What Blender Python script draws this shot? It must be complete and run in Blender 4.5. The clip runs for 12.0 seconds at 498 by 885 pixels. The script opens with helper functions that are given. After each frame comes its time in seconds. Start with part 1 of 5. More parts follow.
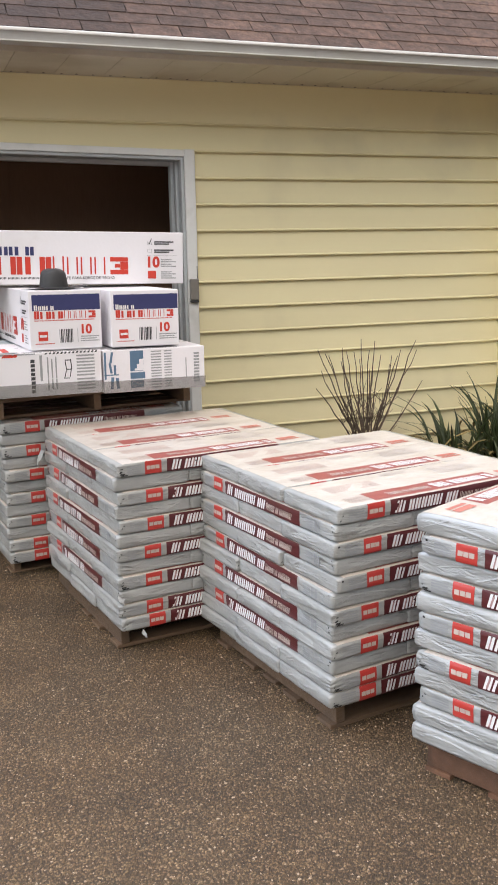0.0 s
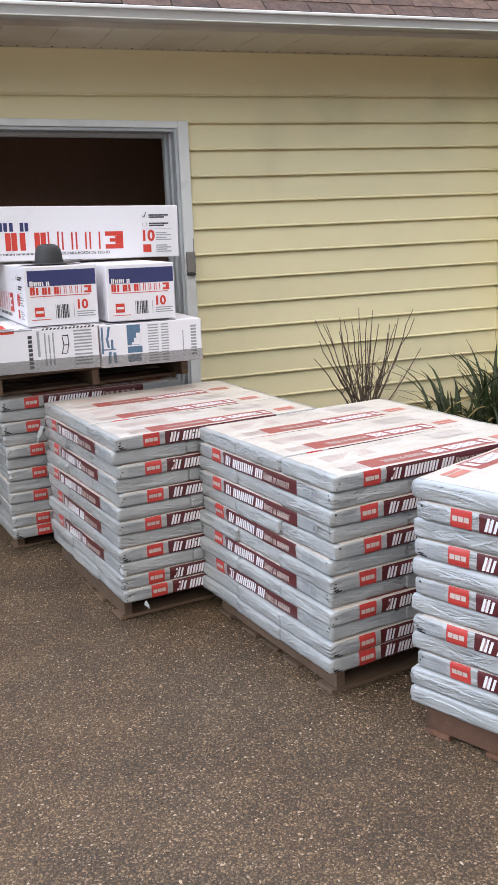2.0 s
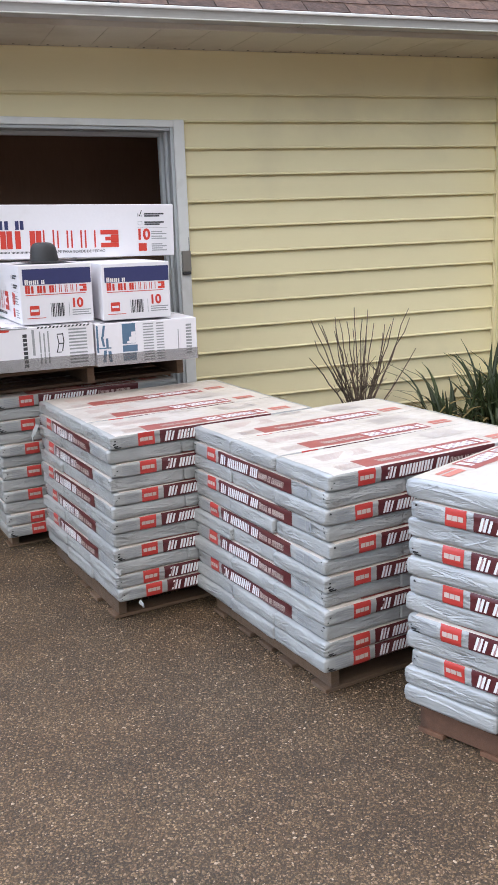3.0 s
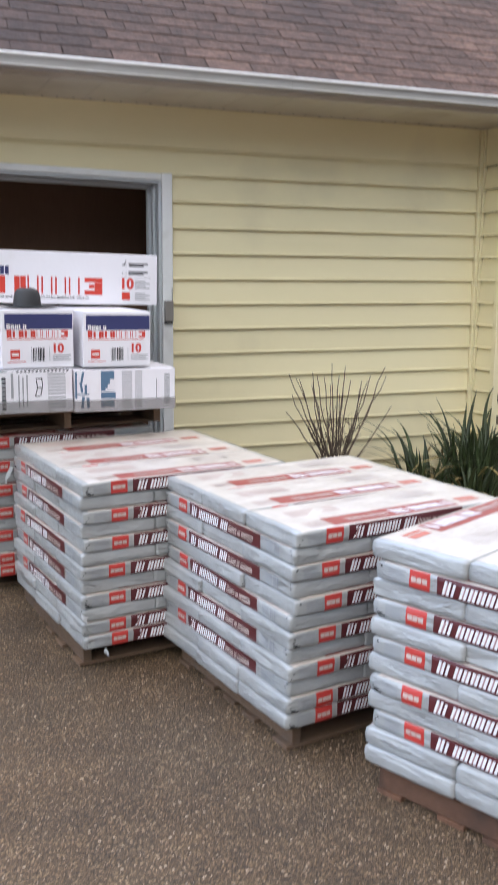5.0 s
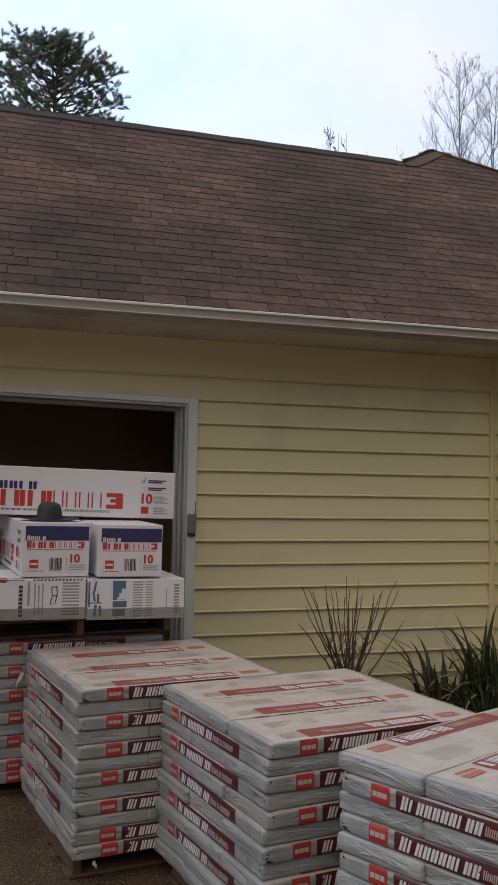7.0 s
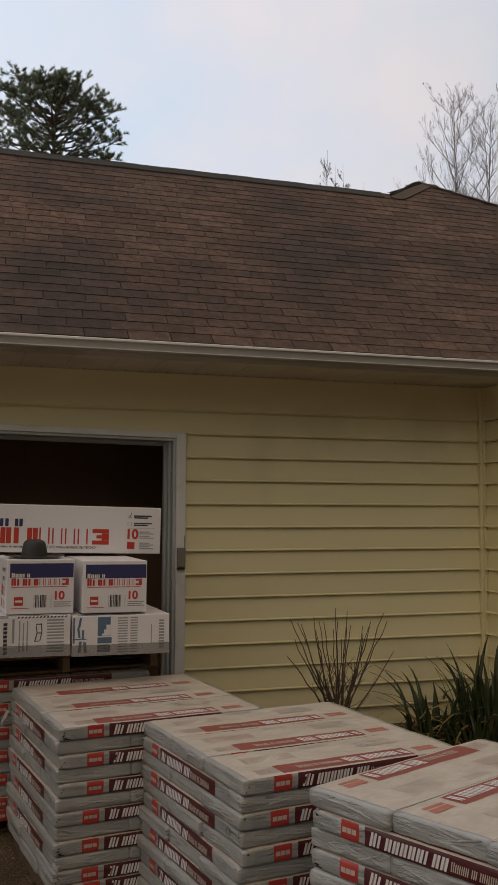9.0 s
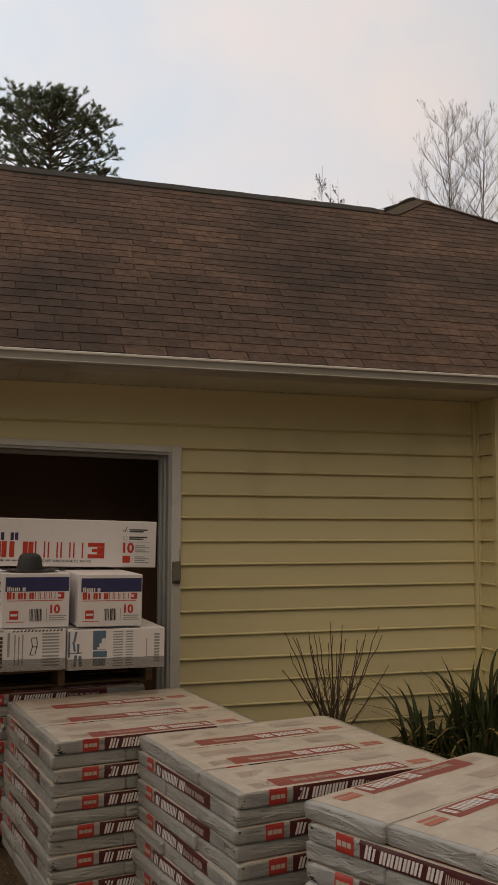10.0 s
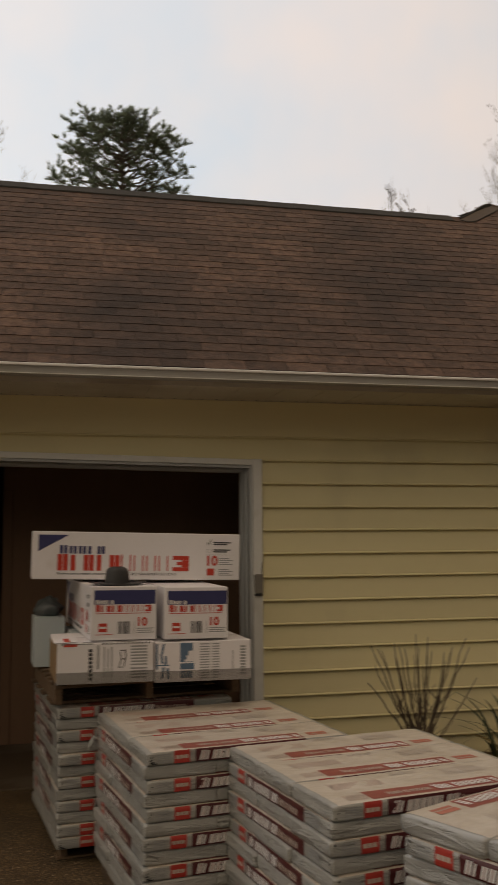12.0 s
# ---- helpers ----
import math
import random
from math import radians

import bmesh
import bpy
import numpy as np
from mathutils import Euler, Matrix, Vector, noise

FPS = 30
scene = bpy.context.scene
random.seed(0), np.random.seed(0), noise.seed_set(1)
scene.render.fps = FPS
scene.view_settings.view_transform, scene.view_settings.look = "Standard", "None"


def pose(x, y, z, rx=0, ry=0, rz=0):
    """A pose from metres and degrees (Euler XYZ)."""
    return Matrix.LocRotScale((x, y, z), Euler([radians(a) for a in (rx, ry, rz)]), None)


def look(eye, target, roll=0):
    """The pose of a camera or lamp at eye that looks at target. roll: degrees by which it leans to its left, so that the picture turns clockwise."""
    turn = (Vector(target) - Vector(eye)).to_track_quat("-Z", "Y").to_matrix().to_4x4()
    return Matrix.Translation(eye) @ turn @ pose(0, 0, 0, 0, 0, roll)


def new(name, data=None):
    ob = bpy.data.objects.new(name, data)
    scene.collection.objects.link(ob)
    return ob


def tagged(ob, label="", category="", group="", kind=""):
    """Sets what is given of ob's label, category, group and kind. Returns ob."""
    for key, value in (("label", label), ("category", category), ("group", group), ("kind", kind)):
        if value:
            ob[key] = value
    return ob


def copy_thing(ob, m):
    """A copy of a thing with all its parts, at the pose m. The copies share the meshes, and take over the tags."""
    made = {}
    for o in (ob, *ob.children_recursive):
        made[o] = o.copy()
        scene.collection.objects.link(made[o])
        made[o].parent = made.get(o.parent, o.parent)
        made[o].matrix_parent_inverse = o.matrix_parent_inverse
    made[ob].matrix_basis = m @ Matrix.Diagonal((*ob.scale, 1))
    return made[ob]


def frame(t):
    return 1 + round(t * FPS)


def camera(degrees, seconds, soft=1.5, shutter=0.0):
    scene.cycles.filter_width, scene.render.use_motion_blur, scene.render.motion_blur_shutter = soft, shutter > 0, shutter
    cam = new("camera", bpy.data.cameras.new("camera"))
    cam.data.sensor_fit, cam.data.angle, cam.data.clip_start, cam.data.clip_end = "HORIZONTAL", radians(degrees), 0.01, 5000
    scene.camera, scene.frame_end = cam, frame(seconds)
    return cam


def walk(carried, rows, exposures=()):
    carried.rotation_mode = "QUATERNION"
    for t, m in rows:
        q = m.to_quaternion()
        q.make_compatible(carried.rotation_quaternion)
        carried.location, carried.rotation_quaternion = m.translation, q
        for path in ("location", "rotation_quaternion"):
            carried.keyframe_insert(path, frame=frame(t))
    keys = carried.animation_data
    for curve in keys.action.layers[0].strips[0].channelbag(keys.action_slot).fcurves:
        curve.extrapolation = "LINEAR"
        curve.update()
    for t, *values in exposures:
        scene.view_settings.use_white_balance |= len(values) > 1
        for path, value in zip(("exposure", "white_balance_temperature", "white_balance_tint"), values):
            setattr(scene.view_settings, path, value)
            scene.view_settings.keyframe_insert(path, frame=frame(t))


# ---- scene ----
cam = camera(30.2, 12.0, soft=1.4, shutter=0.5)
PATH = [
    (0, (-1.92, -6.117, 1.654), (-1.242, -4.28, 1.247), -1.1),
    (0.5, (-1.91, -6.123, 1.649), (-1.241, -4.292, 1.201), -1.5),
    (1, (-1.905, -6.134, 1.65), (-1.243, -4.303, 1.19), -2.0),
    (1.5, (-1.894, -6.144, 1.65), (-1.237, -4.313, 1.187), -2.4),
    (2, (-1.899, -6.149, 1.648), (-1.237, -4.32, 1.185), -2.4),
    (2.5, (-1.893, -6.149, 1.646), (-1.228, -4.321, 1.182), -2.4),
    (4.5, (-1.93, -6.162, 1.655), (-1.206, -4.354, 1.2), -0.2),
    (5, (-1.89, -6.189, 1.682), (-1.165, -4.361, 1.315), 0.5),
    (5.5, (-1.756, -6.291, 1.688), (-1.115, -4.403, 1.523), 0.0),
    (6, (-1.71, -6.389, 1.712), (-1.107, -4.482, 1.682), 0.4),
    (6.5, (-1.723, -6.475, 1.728), (-1.113, -4.571, 1.779), 1.0),
    (7, (-1.714, -6.532, 1.733), (-1.103, -4.63, 1.812), 1.1),
    (9, (-1.605, -6.617, 1.764), (-1.007, -4.714, 1.905), 0.2),
    (9.5, (-1.61, -6.629, 1.764), (-1.007, -4.729, 1.921), 0.2),
    (10, (-1.612, -6.64, 1.763), (-1.005, -4.742, 1.934), 0.2),
    (10.5, (-1.622, -6.641, 1.758), (-1.008, -4.746, 1.942), 0.1),
    (11, (-1.632, -6.629, 1.747), (-1.018, -4.736, 1.942), -0.2),
    (11.5, (-1.642, -6.630, 1.743), (-1.051, -4.730, 1.944), -0.45),
    (12, (-1.668, -6.638, 1.755), (-1.213, -4.701, 1.955), -0.4),
]
EXPOSURES = [(0.0, 2.10, 6350, 9), (1.0, 2.12, 6100, 9), (2.5, 2.12, 5800, 9), (4.5, 2.10, 5680, 9), (5.0, 2.10, 5680, 9), (5.5, 1.98, 5680, 9), (6.0, 1.53, 5720, 9), (6.5, 0.84, 5900, 10),
             (7.0, 0.53, 6550, 10), (9.0, 0.10, 7800, 11), (10.0, 0.11, 8700, 12), (12.0, 0.09, 9100, 12)]
walk(cam, [(t, look(eye, target, roll)) for t, eye, target, roll in PATH], EXPOSURES)

# ---- light: an overcast sky at dusk, brighter behind the house where the sun goes down ----
world = bpy.data.worlds.new("overcast_sky")
scene.world = world
world.use_nodes = True
wn, wl = world.node_tree.nodes, world.node_tree.links
sky = wn.new("ShaderNodeTexSky")
sky.sky_type, sky.sun_disc = "NISHITA", False
sky.sun_elevation, sky.sun_rotation = radians(14), radians(-18)
thin = wn.new("ShaderNodeVectorMath")
thin.operation = "SCALE"
thin.inputs["Scale"].default_value = 0.06
coord = wn.new("ShaderNodeTexCoord")
cloud = wn.new("ShaderNodeTexNoise")
cloud.inputs["Scale"].default_value, cloud.inputs["Detail"].default_value = 2.2, 5.0
ramp = wn.new("ShaderNodeValToRGB")
ramp.color_ramp.elements[0].position, ramp.color_ramp.elements[0].color = 0.38, (0.44, 0.66, 0.98, 1)
ramp.color_ramp.elements[1].position, ramp.color_ramp.elements[1].color = 0.62, (0.73, 0.735, 0.86, 1)
cover = wn.new("ShaderNodeMix")
cover.data_type = "RGBA"
cover.inputs[0].default_value = 0.9
wl.new(sky.outputs[0], thin.inputs[0])
wl.new(coord.outputs["Generated"], cloud.inputs["Vector"])
wl.new(cloud.outputs[0], ramp.inputs[0])
wl.new(thin.outputs[0], cover.inputs[6])
wl.new(ramp.outputs[0], cover.inputs[7])
# brightest round the low sun behind the house, dimmer elsewhere, darkest along the horizon
def world_math(op, *ins):
    n_ = wn.new("ShaderNodeMath")
    n_.operation = op
    for k_, v_ in enumerate(ins):
        if isinstance(v_, (int, float)):
            n_.inputs[k_].default_value = v_
        else:
            wl.new(v_, n_.inputs[k_])
    return n_.outputs[0]


toward = wn.new("ShaderNodeVectorMath")
toward.operation = "DOT_PRODUCT"
toward.inputs[1].default_value = (-0.30, 0.92, 0.25)
wl.new(coord.outputs["Generated"], toward.inputs[0])
glow = wn.new("ShaderNodeMapRange")
glow.interpolation_type = "SMOOTHSTEP"
glow.inputs["From Min"].default_value, glow.inputs["From Max"].default_value = 0.0, 0.80
wl.new(toward.outputs["Value"], glow.inputs[0])
axis = wn.new("ShaderNodeSeparateXYZ")
wl.new(coord.outputs["Generated"], axis.inputs[0])
height = wn.new("ShaderNodeMapRange")
height.inputs["From Min"].default_value, height.inputs["From Max"].default_value = 0.11, 0.42
height.inputs["To Min"].default_value, height.inputs["To Max"].default_value = 0.03, 0.53
wl.new(axis.outputs["Z"], height.inputs[0])
level = world_math("MULTIPLY_ADD", glow.outputs[0], world_math("SUBTRACT", 1.0, height.outputs[0]), height.outputs[0])
dim = wn.new("ShaderNodeMix")
dim.data_type = "RGBA"
ceil_tone = wn.new("ShaderNodeMix")
ceil_tone.data_type = "RGBA"
ceil_tone.inputs[6].default_value, ceil_tone.inputs[7].default_value = (0.75, 0.78, 0.80, 1), (0.90, 0.78, 0.69, 1)
tone_at = wn.new("ShaderNodeMapRange")
tone_at.inputs["From Min"].default_value, tone_at.inputs["From Max"].default_value = 0.25, 0.85
wl.new(axis.outputs["Z"], tone_at.inputs[0])
wl.new(tone_at.outputs[0], ceil_tone.inputs[0])
wl.new(ceil_tone.outputs[2], dim.inputs[6])
wl.new(glow.outputs[0], dim.inputs[0])
wl.new(cover.outputs[2], dim.inputs[7])
shade = wn.new("ShaderNodeVectorMath")
shade.operation = "SCALE"
wl.new(dim.outputs[2], shade.inputs[0])
# the cloud thins towards the west, on the -x side
lean_ = world_math("MULTIPLY_ADD", world_math("MAXIMUM", world_math("MULTIPLY", axis.outputs["Y"], -1.0), 0.0), -1.25, -0.30)
west = world_math("MULTIPLY_ADD", axis.outputs["X"], lean_, 1.12)
wl.new(world_math("MULTIPLY", level, west), shade.inputs["Scale"])
wl.new(shade.outputs[0], wn["Background"].inputs[0])
wn["Background"].inputs[1].default_value = 1.0
sun_data = bpy.data.lights.new("sun", "SUN")
sun_data.energy, sun_data.angle, sun_data.color = 0.5, radians(40), (1.0, 0.95, 0.88)
sun = new("sun", sun_data)
sun.matrix_world = look((-6, 18, 5), (0, 0, 0))

# ---- materials ----
def mat(name, a, b, scale=8.0, rough=0.6, fine=60.0, bump=0.2, stretch=(1, 1, 1), metal=0.0, spread=0.0, island=False,
        coat=0.0, dirt=None, dirt_scale=1.5, dirt_from=0.55, dirt_to=0.75, dist=0.01, gain=1.0):
    """Two colours mixed by coarse and fine noise, with grain relief; spread: variation from piece to piece."""
    m = bpy.data.materials.new(name)
    m.use_nodes = True
    n, l = m.node_tree.nodes, m.node_tree.links
    p = n["Principled BSDF"]
    tc = n.new("ShaderNodeTexCoord")
    mp = n.new("ShaderNodeMapping")
    mp.inputs["Scale"].default_value = stretch
    geo = n.new("ShaderNodeNewGeometry")
    info = n.new("ShaderNodeObjectInfo")
    l.new(tc.outputs["Object"], mp.inputs["Vector"])
    if not island:
        off = n.new("ShaderNodeVectorMath")
        off.operation = "ADD"
        ten = n.new("ShaderNodeMath")
        ten.operation = "MULTIPLY"
        ten.inputs[1].default_value = 37.0
        l.new(info.outputs["Random"], ten.inputs[0])
        l.new(tc.outputs["Object"], off.inputs[0])
        l.new(ten.outputs[0], off.inputs[1])
        l.new(off.outputs[0], mp.inputs["Vector"])
    big, small = n.new("ShaderNodeTexNoise"), n.new("ShaderNodeTexNoise")
    big.inputs["Scale"].default_value, big.inputs["Detail"].default_value = scale, 4.0
    small.inputs["Scale"].default_value, small.inputs["Detail"].default_value = fine, 3.0
    l.new(mp.outputs[0], big.inputs["Vector"])
    l.new(mp.outputs[0], small.inputs["Vector"])
    add = n.new("ShaderNodeMath")
    add.operation = "MULTIPLY_ADD"
    add.inputs[1].default_value, add.inputs[2].default_value = 0.45, -0.05
    l.new(small.outputs[0], add.inputs[0])
    tot = n.new("ShaderNodeMath")
    tot.operation = "MULTIPLY_ADD"
    tot.inputs[1].default_value = 0.75
    l.new(big.outputs[0], tot.inputs[0])
    l.new(add.outputs[0], tot.inputs[2])
    mix = n.new("ShaderNodeMix")
    mix.data_type = "RGBA"
    mix.inputs[6].default_value, mix.inputs[7].default_value = (*a, 1), (*b, 1)
    spanned = n.new("ShaderNodeMapRange")
    spanned.inputs["From Min"].default_value, spanned.inputs["From Max"].default_value = 0.55 - 0.55 / gain, 0.55 + 0.45 / gain
    l.new(tot.outputs[0], spanned.inputs[0])
    l.new(spanned.outputs[0], mix.inputs[0])
    col = mix.outputs[2]
    if dirt:
        dn = n.new("ShaderNodeTexNoise")
        dn.inputs["Scale"].default_value, dn.inputs["Detail"].default_value = dirt_scale, 5.0
        rg = n.new("ShaderNodeMapRange")
        rg.inputs["From Min"].default_value, rg.inputs["From Max"].default_value = dirt_from, dirt_to
        dm = n.new("ShaderNodeMix")
        dm.data_type = "RGBA"
        dm.inputs[7].default_value = (*dirt, 1)
        wpos = geo.outputs["Position"]
        l.new(wpos, dn.inputs["Vector"])
        l.new(dn.outputs[0], rg.inputs[0])
        l.new(rg.outputs[0], dm.inputs[0])
        l.new(col, dm.inputs[6])
        col = dm.outputs[2]
    if spread:
        hs = n.new("ShaderNodeHueSaturation")
        mr = n.new("ShaderNodeMapRange")
        mr.inputs["To Min"].default_value, mr.inputs["To Max"].default_value = 1 - spread, 1 + spread
        l.new(geo.outputs["Random Per Island"] if island else info.outputs["Random"], mr.inputs[0])
        l.new(mr.outputs[0], hs.inputs["Value"])
        l.new(col, hs.inputs["Color"])
        col = hs.outputs[0]
    l.new(col, p.inputs["Base Color"])
    p.inputs["Roughness"].default_value, p.inputs["Metallic"].default_value = rough, metal
    p.inputs["Coat Weight"].default_value = coat
    bp = n.new("ShaderNodeBump")
    bp.inputs["Strength"].default_value, bp.inputs["Distance"].default_value = bump, dist
    l.new(tot.outputs[0], bp.inputs["Height"])
    l.new(bp.outputs[0], p.inputs["Normal"])
    return m


def by_piece(m, stops):
    """Multiplies the colour by a ramp read at random for each piece of a joined mesh."""
    n, l = m.node_tree.nodes, m.node_tree.links
    p, geo, rp, mul = n["Principled BSDF"], n.new("ShaderNodeNewGeometry"), n.new("ShaderNodeValToRGB"), n.new("ShaderNodeMix")
    e = rp.color_ramp.elements
    e[0].position, e[0].color, e[1].position, e[1].color = stops[0][0], (*stops[0][1], 1), stops[-1][0], (*stops[-1][1], 1)
    for at, c in stops[1:-1]:
        e.new(at).color = (*c, 1)
    mul.data_type, mul.blend_type = "RGBA", "MULTIPLY"
    mul.inputs[0].default_value = 1.0
    l.new(geo.outputs["Random Per Island"], rp.inputs[0])
    l.new(p.inputs["Base Color"].links[0].from_socket, mul.inputs[6])
    l.new(rp.outputs[0], mul.inputs[7])
    l.new(mul.outputs[2], p.inputs["Base Color"])


def see_through(m, colour, share):
    """Lets part of the light pass through a thin leaf."""
    n, l = m.node_tree.nodes, m.node_tree.links
    thin_, both_ = n.new("ShaderNodeBsdfTranslucent"), n.new("ShaderNodeMixShader")
    thin_.inputs["Color"].default_value = (*colour, 1)
    both_.inputs[0].default_value = share
    l.new(n["Principled BSDF"].outputs[0], both_.inputs[1])
    l.new(thin_.outputs[0], both_.inputs[2])
    l.new(both_.outputs[0], n["Material Output"].inputs["Surface"])


M_SIDING = mat("yellow_lap_siding_paint", (0.79, 0.70, 0.425), (0.86, 0.775, 0.485), 1.6, 0.5, 90, 0.14, (0.3, 1, 6), spread=0.035, dirt=(0.62, 0.55, 0.36), dirt_scale=1.1, dirt_from=0.56, dirt_to=0.85)
M_BACK = mat("sheathing", (0.12, 0.10, 0.06), (0.18, 0.15, 0.09), 4, 0.9)
M_TRIM = mat("white_trim_paint", (0.74, 0.74, 0.72), (0.83, 0.83, 0.81), 3, 0.45, 70, 0.1, dirt=(0.55, 0.54, 0.50), dirt_scale=3)
M_JAMB = mat("grey_vinyl_jamb", (0.40, 0.42, 0.43), (0.52, 0.54, 0.55), 3, 0.45, 70, 0.08)
# white gutter metal with the shade of its downward face in the colour
M_GUTTER_SHADED = mat("shaded_gutter_aluminium", (0.36, 0.355, 0.34), (0.47, 0.46, 0.44), 2, 0.32, 40, 0.06, dirt=(0.40, 0.38, 0.32), dirt_scale=2.2)
M_FASCIA = mat("fascia_paint", (0.52, 0.475, 0.395), (0.64, 0.59, 0.505), 2, 0.55, 60, 0.1, dirt=(0.36, 0.295, 0.215), dirt_scale=1.4, dirt_from=0.52, dirt_to=0.78)
M_SHINGLE = mat("brown_asphalt_shingle", (0.030, 0.0175, 0.0135), (0.196, 0.114, 0.080), 16, 0.84, 55, 0.9, gain=1.9, spread=0.27, dirt=(0.040, 0.026, 0.022), dirt_scale=0.62, dirt_from=0.41, dirt_to=0.68)
M_SHINGLE_FAR = mat("brown_asphalt_shingle_joined", (0.030, 0.0175, 0.0135), (0.196, 0.114, 0.080), 16, 0.84, 55, 0.9, gain=1.9, spread=0.27, island=True, dirt=(0.040, 0.026, 0.022), dirt_scale=0.62, dirt_from=0.41, dirt_to=0.68)
M_ROOFBASE = mat("roof_underlay", (0.035, 0.026, 0.022), (0.06, 0.045, 0.036), 6, 0.95)
M_SADDLE = mat("brown_rolled_roofing", (0.075, 0.055, 0.043), (0.125, 0.092, 0.070), 7, 0.8, 70, 0.4)
M_RIDGE = mat("dark_ridge_cap", (0.030, 0.030, 0.030), (0.060, 0.056, 0.052), 6, 0.85, 120, 0.4)
# one red band: its side copy is darkened for shade, its top copy paler
M_BAND_SHADED = mat("shaded_dark_red_film", (0.066, 0.0115, 0.014), (0.108, 0.018, 0.020), 6, 0.35, 26, 0.35, (0.7, 2, 6), coat=0.2, dist=0.008)
M_BANDTOP = mat("paler_red_printed_film", (0.25, 0.052, 0.040), (0.345, 0.092, 0.070), 9, 0.42, 50, 0.25, dist=0.006)
M_LOGO = mat("red_printed_film", (0.43, 0.036, 0.028), (0.52, 0.052, 0.040), 6, 0.35, 26, 0.3, (0.7, 2, 6), coat=0.2, dist=0.006)
M_LOGOTOP = mat("faded_red_print", (0.42, 0.11, 0.075), (0.52, 0.20, 0.145), 9, 0.5, 50, 0.2)
M_INK = mat("white_print", (0.72, 0.72, 0.72), (0.80, 0.79, 0.78), 6, 0.4, 30, 0.1)
M_GREYINK = mat("grey_print", (0.25, 0.26, 0.27), (0.37, 0.375, 0.38), 9, 0.5, 80, 0.1)
M_PALEINK = mat("pale_pink_print", (0.46, 0.36, 0.31), (0.58, 0.48, 0.42), 9, 0.5, 80, 0.1)
M_FAINT = mat("faint_beige_print", (0.50, 0.43, 0.375), (0.60, 0.535, 0.475), 9, 0.45, 80, 0.1)
M_HALFINK = mat("pink_half_print", (0.34, 0.20, 0.19), (0.42, 0.27, 0.25), 9, 0.45, 80, 0.1)
M_TEAR = mat("torn_dark_film", (0.012, 0.012, 0.014), (0.03, 0.03, 0.03), 12, 0.4)
M_REDWOOD = mat("reddish_pallet_wood", (0.080, 0.038, 0.020), (0.205, 0.102, 0.055), 4, 0.75, 50, 0.6, (0.6, 9, 9), spread=0.25, dirt=(0.05, 0.03, 0.02), dirt_scale=5)
M_PALLET = mat("weathered_pallet_wood", (0.072, 0.043, 0.024), (0.170, 0.106, 0.062), 4, 0.8, 50, 0.6, (0.6, 9, 9), spread=0.25, dirt=(0.08, 0.06, 0.045), dirt_scale=4)
M_CARTON = mat("white_carton_board", (0.75, 0.735, 0.765), (0.81, 0.795, 0.825), 3, 0.5, 60, 0.12, dirt=(0.62, 0.58, 0.54), dirt_scale=4, dirt_from=0.58, dirt_to=0.9)
M_KRAFT = mat("brown_cardboard", (0.24, 0.145, 0.075), (0.34, 0.22, 0.125), 4, 0.8, 60, 0.2)
M_NAVY = mat("navy_print", (0.030, 0.034, 0.115), (0.045, 0.05, 0.15), 5, 0.4, 50, 0.05)
M_REDINK = mat("vermilion_print", (0.52, 0.042, 0.026), (0.60, 0.058, 0.036), 5, 0.4, 50, 0.05)
M_BLACKINK = mat("black_print", (0.03, 0.03, 0.035), (0.06, 0.06, 0.065), 5, 0.45, 50, 0.05)
M_BLUEINK = mat("steel_blue_print", (0.06, 0.12, 0.20), (0.12, 0.20, 0.30), 8, 0.4, 50, 0.05)
M_BAGFILM = mat("dim_bluish_film", (0.05, 0.062, 0.066), (0.10, 0.115, 0.12), 6, 0.3, 30, 0.4)
M_PALEBLUE = mat("pale_blue_carton_board", (0.46, 0.54, 0.57), (0.55, 0.62, 0.65), 3, 0.55, 60, 0.08)
# part of this pale warm beige is sky light put into the colour
M_TOPFILM_LIT = mat("lit_beige_printed_film", (0.50, 0.435, 0.37), (0.69, 0.635, 0.57), 6, 0.34, 26, 0.7, (1, 1.8, 1), coat=0.3, dist=0.009, gain=1.9)
# the same gutter metal, lightened to draw the highlights on lip and bead
M_GUTTER_LIT = mat("lit_gutter_lip", (0.76, 0.755, 0.73), (0.84, 0.83, 0.81), 2, 0.25, 40, 0.05)
M_GLAZE = mat("grey_shrink_film", (0.14, 0.13, 0.12), (0.28, 0.27, 0.255), 4, 0.12, 30, 0.35, (0.5, 2, 5), coat=0.5)
M_GLAZE.node_tree.nodes["Principled BSDF"].inputs["Alpha"].default_value = 0.33
M_RUBBER = mat("dark_grey_rubber", (0.022, 0.022, 0.024), (0.042, 0.042, 0.044), 6, 0.6, 80, 0.15)
M_KEYPAD = mat("taupe_plastic", (0.20, 0.185, 0.165), (0.26, 0.24, 0.215), 6, 0.45, 80, 0.08)
# slab and inside boards: the gloom of the garage is partly in these colours
M_CONCRETE = mat("gloom_darkened_concrete", (0.06, 0.040, 0.024), (0.095, 0.064, 0.038), 2.5, 0.8, 60, 0.2, dirt=(0.14, 0.11, 0.08))
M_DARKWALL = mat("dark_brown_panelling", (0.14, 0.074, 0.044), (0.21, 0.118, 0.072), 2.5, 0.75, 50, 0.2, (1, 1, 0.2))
M_INSIDE = mat("gloom_darkened_board", (0.06, 0.042, 0.03), (0.10, 0.072, 0.052), 2, 0.85)
M_STEM = mat("dry_brown_stem", (0.085, 0.06, 0.042), (0.15, 0.11, 0.08), 20, 0.8, 120, 0.3, spread=0.25)
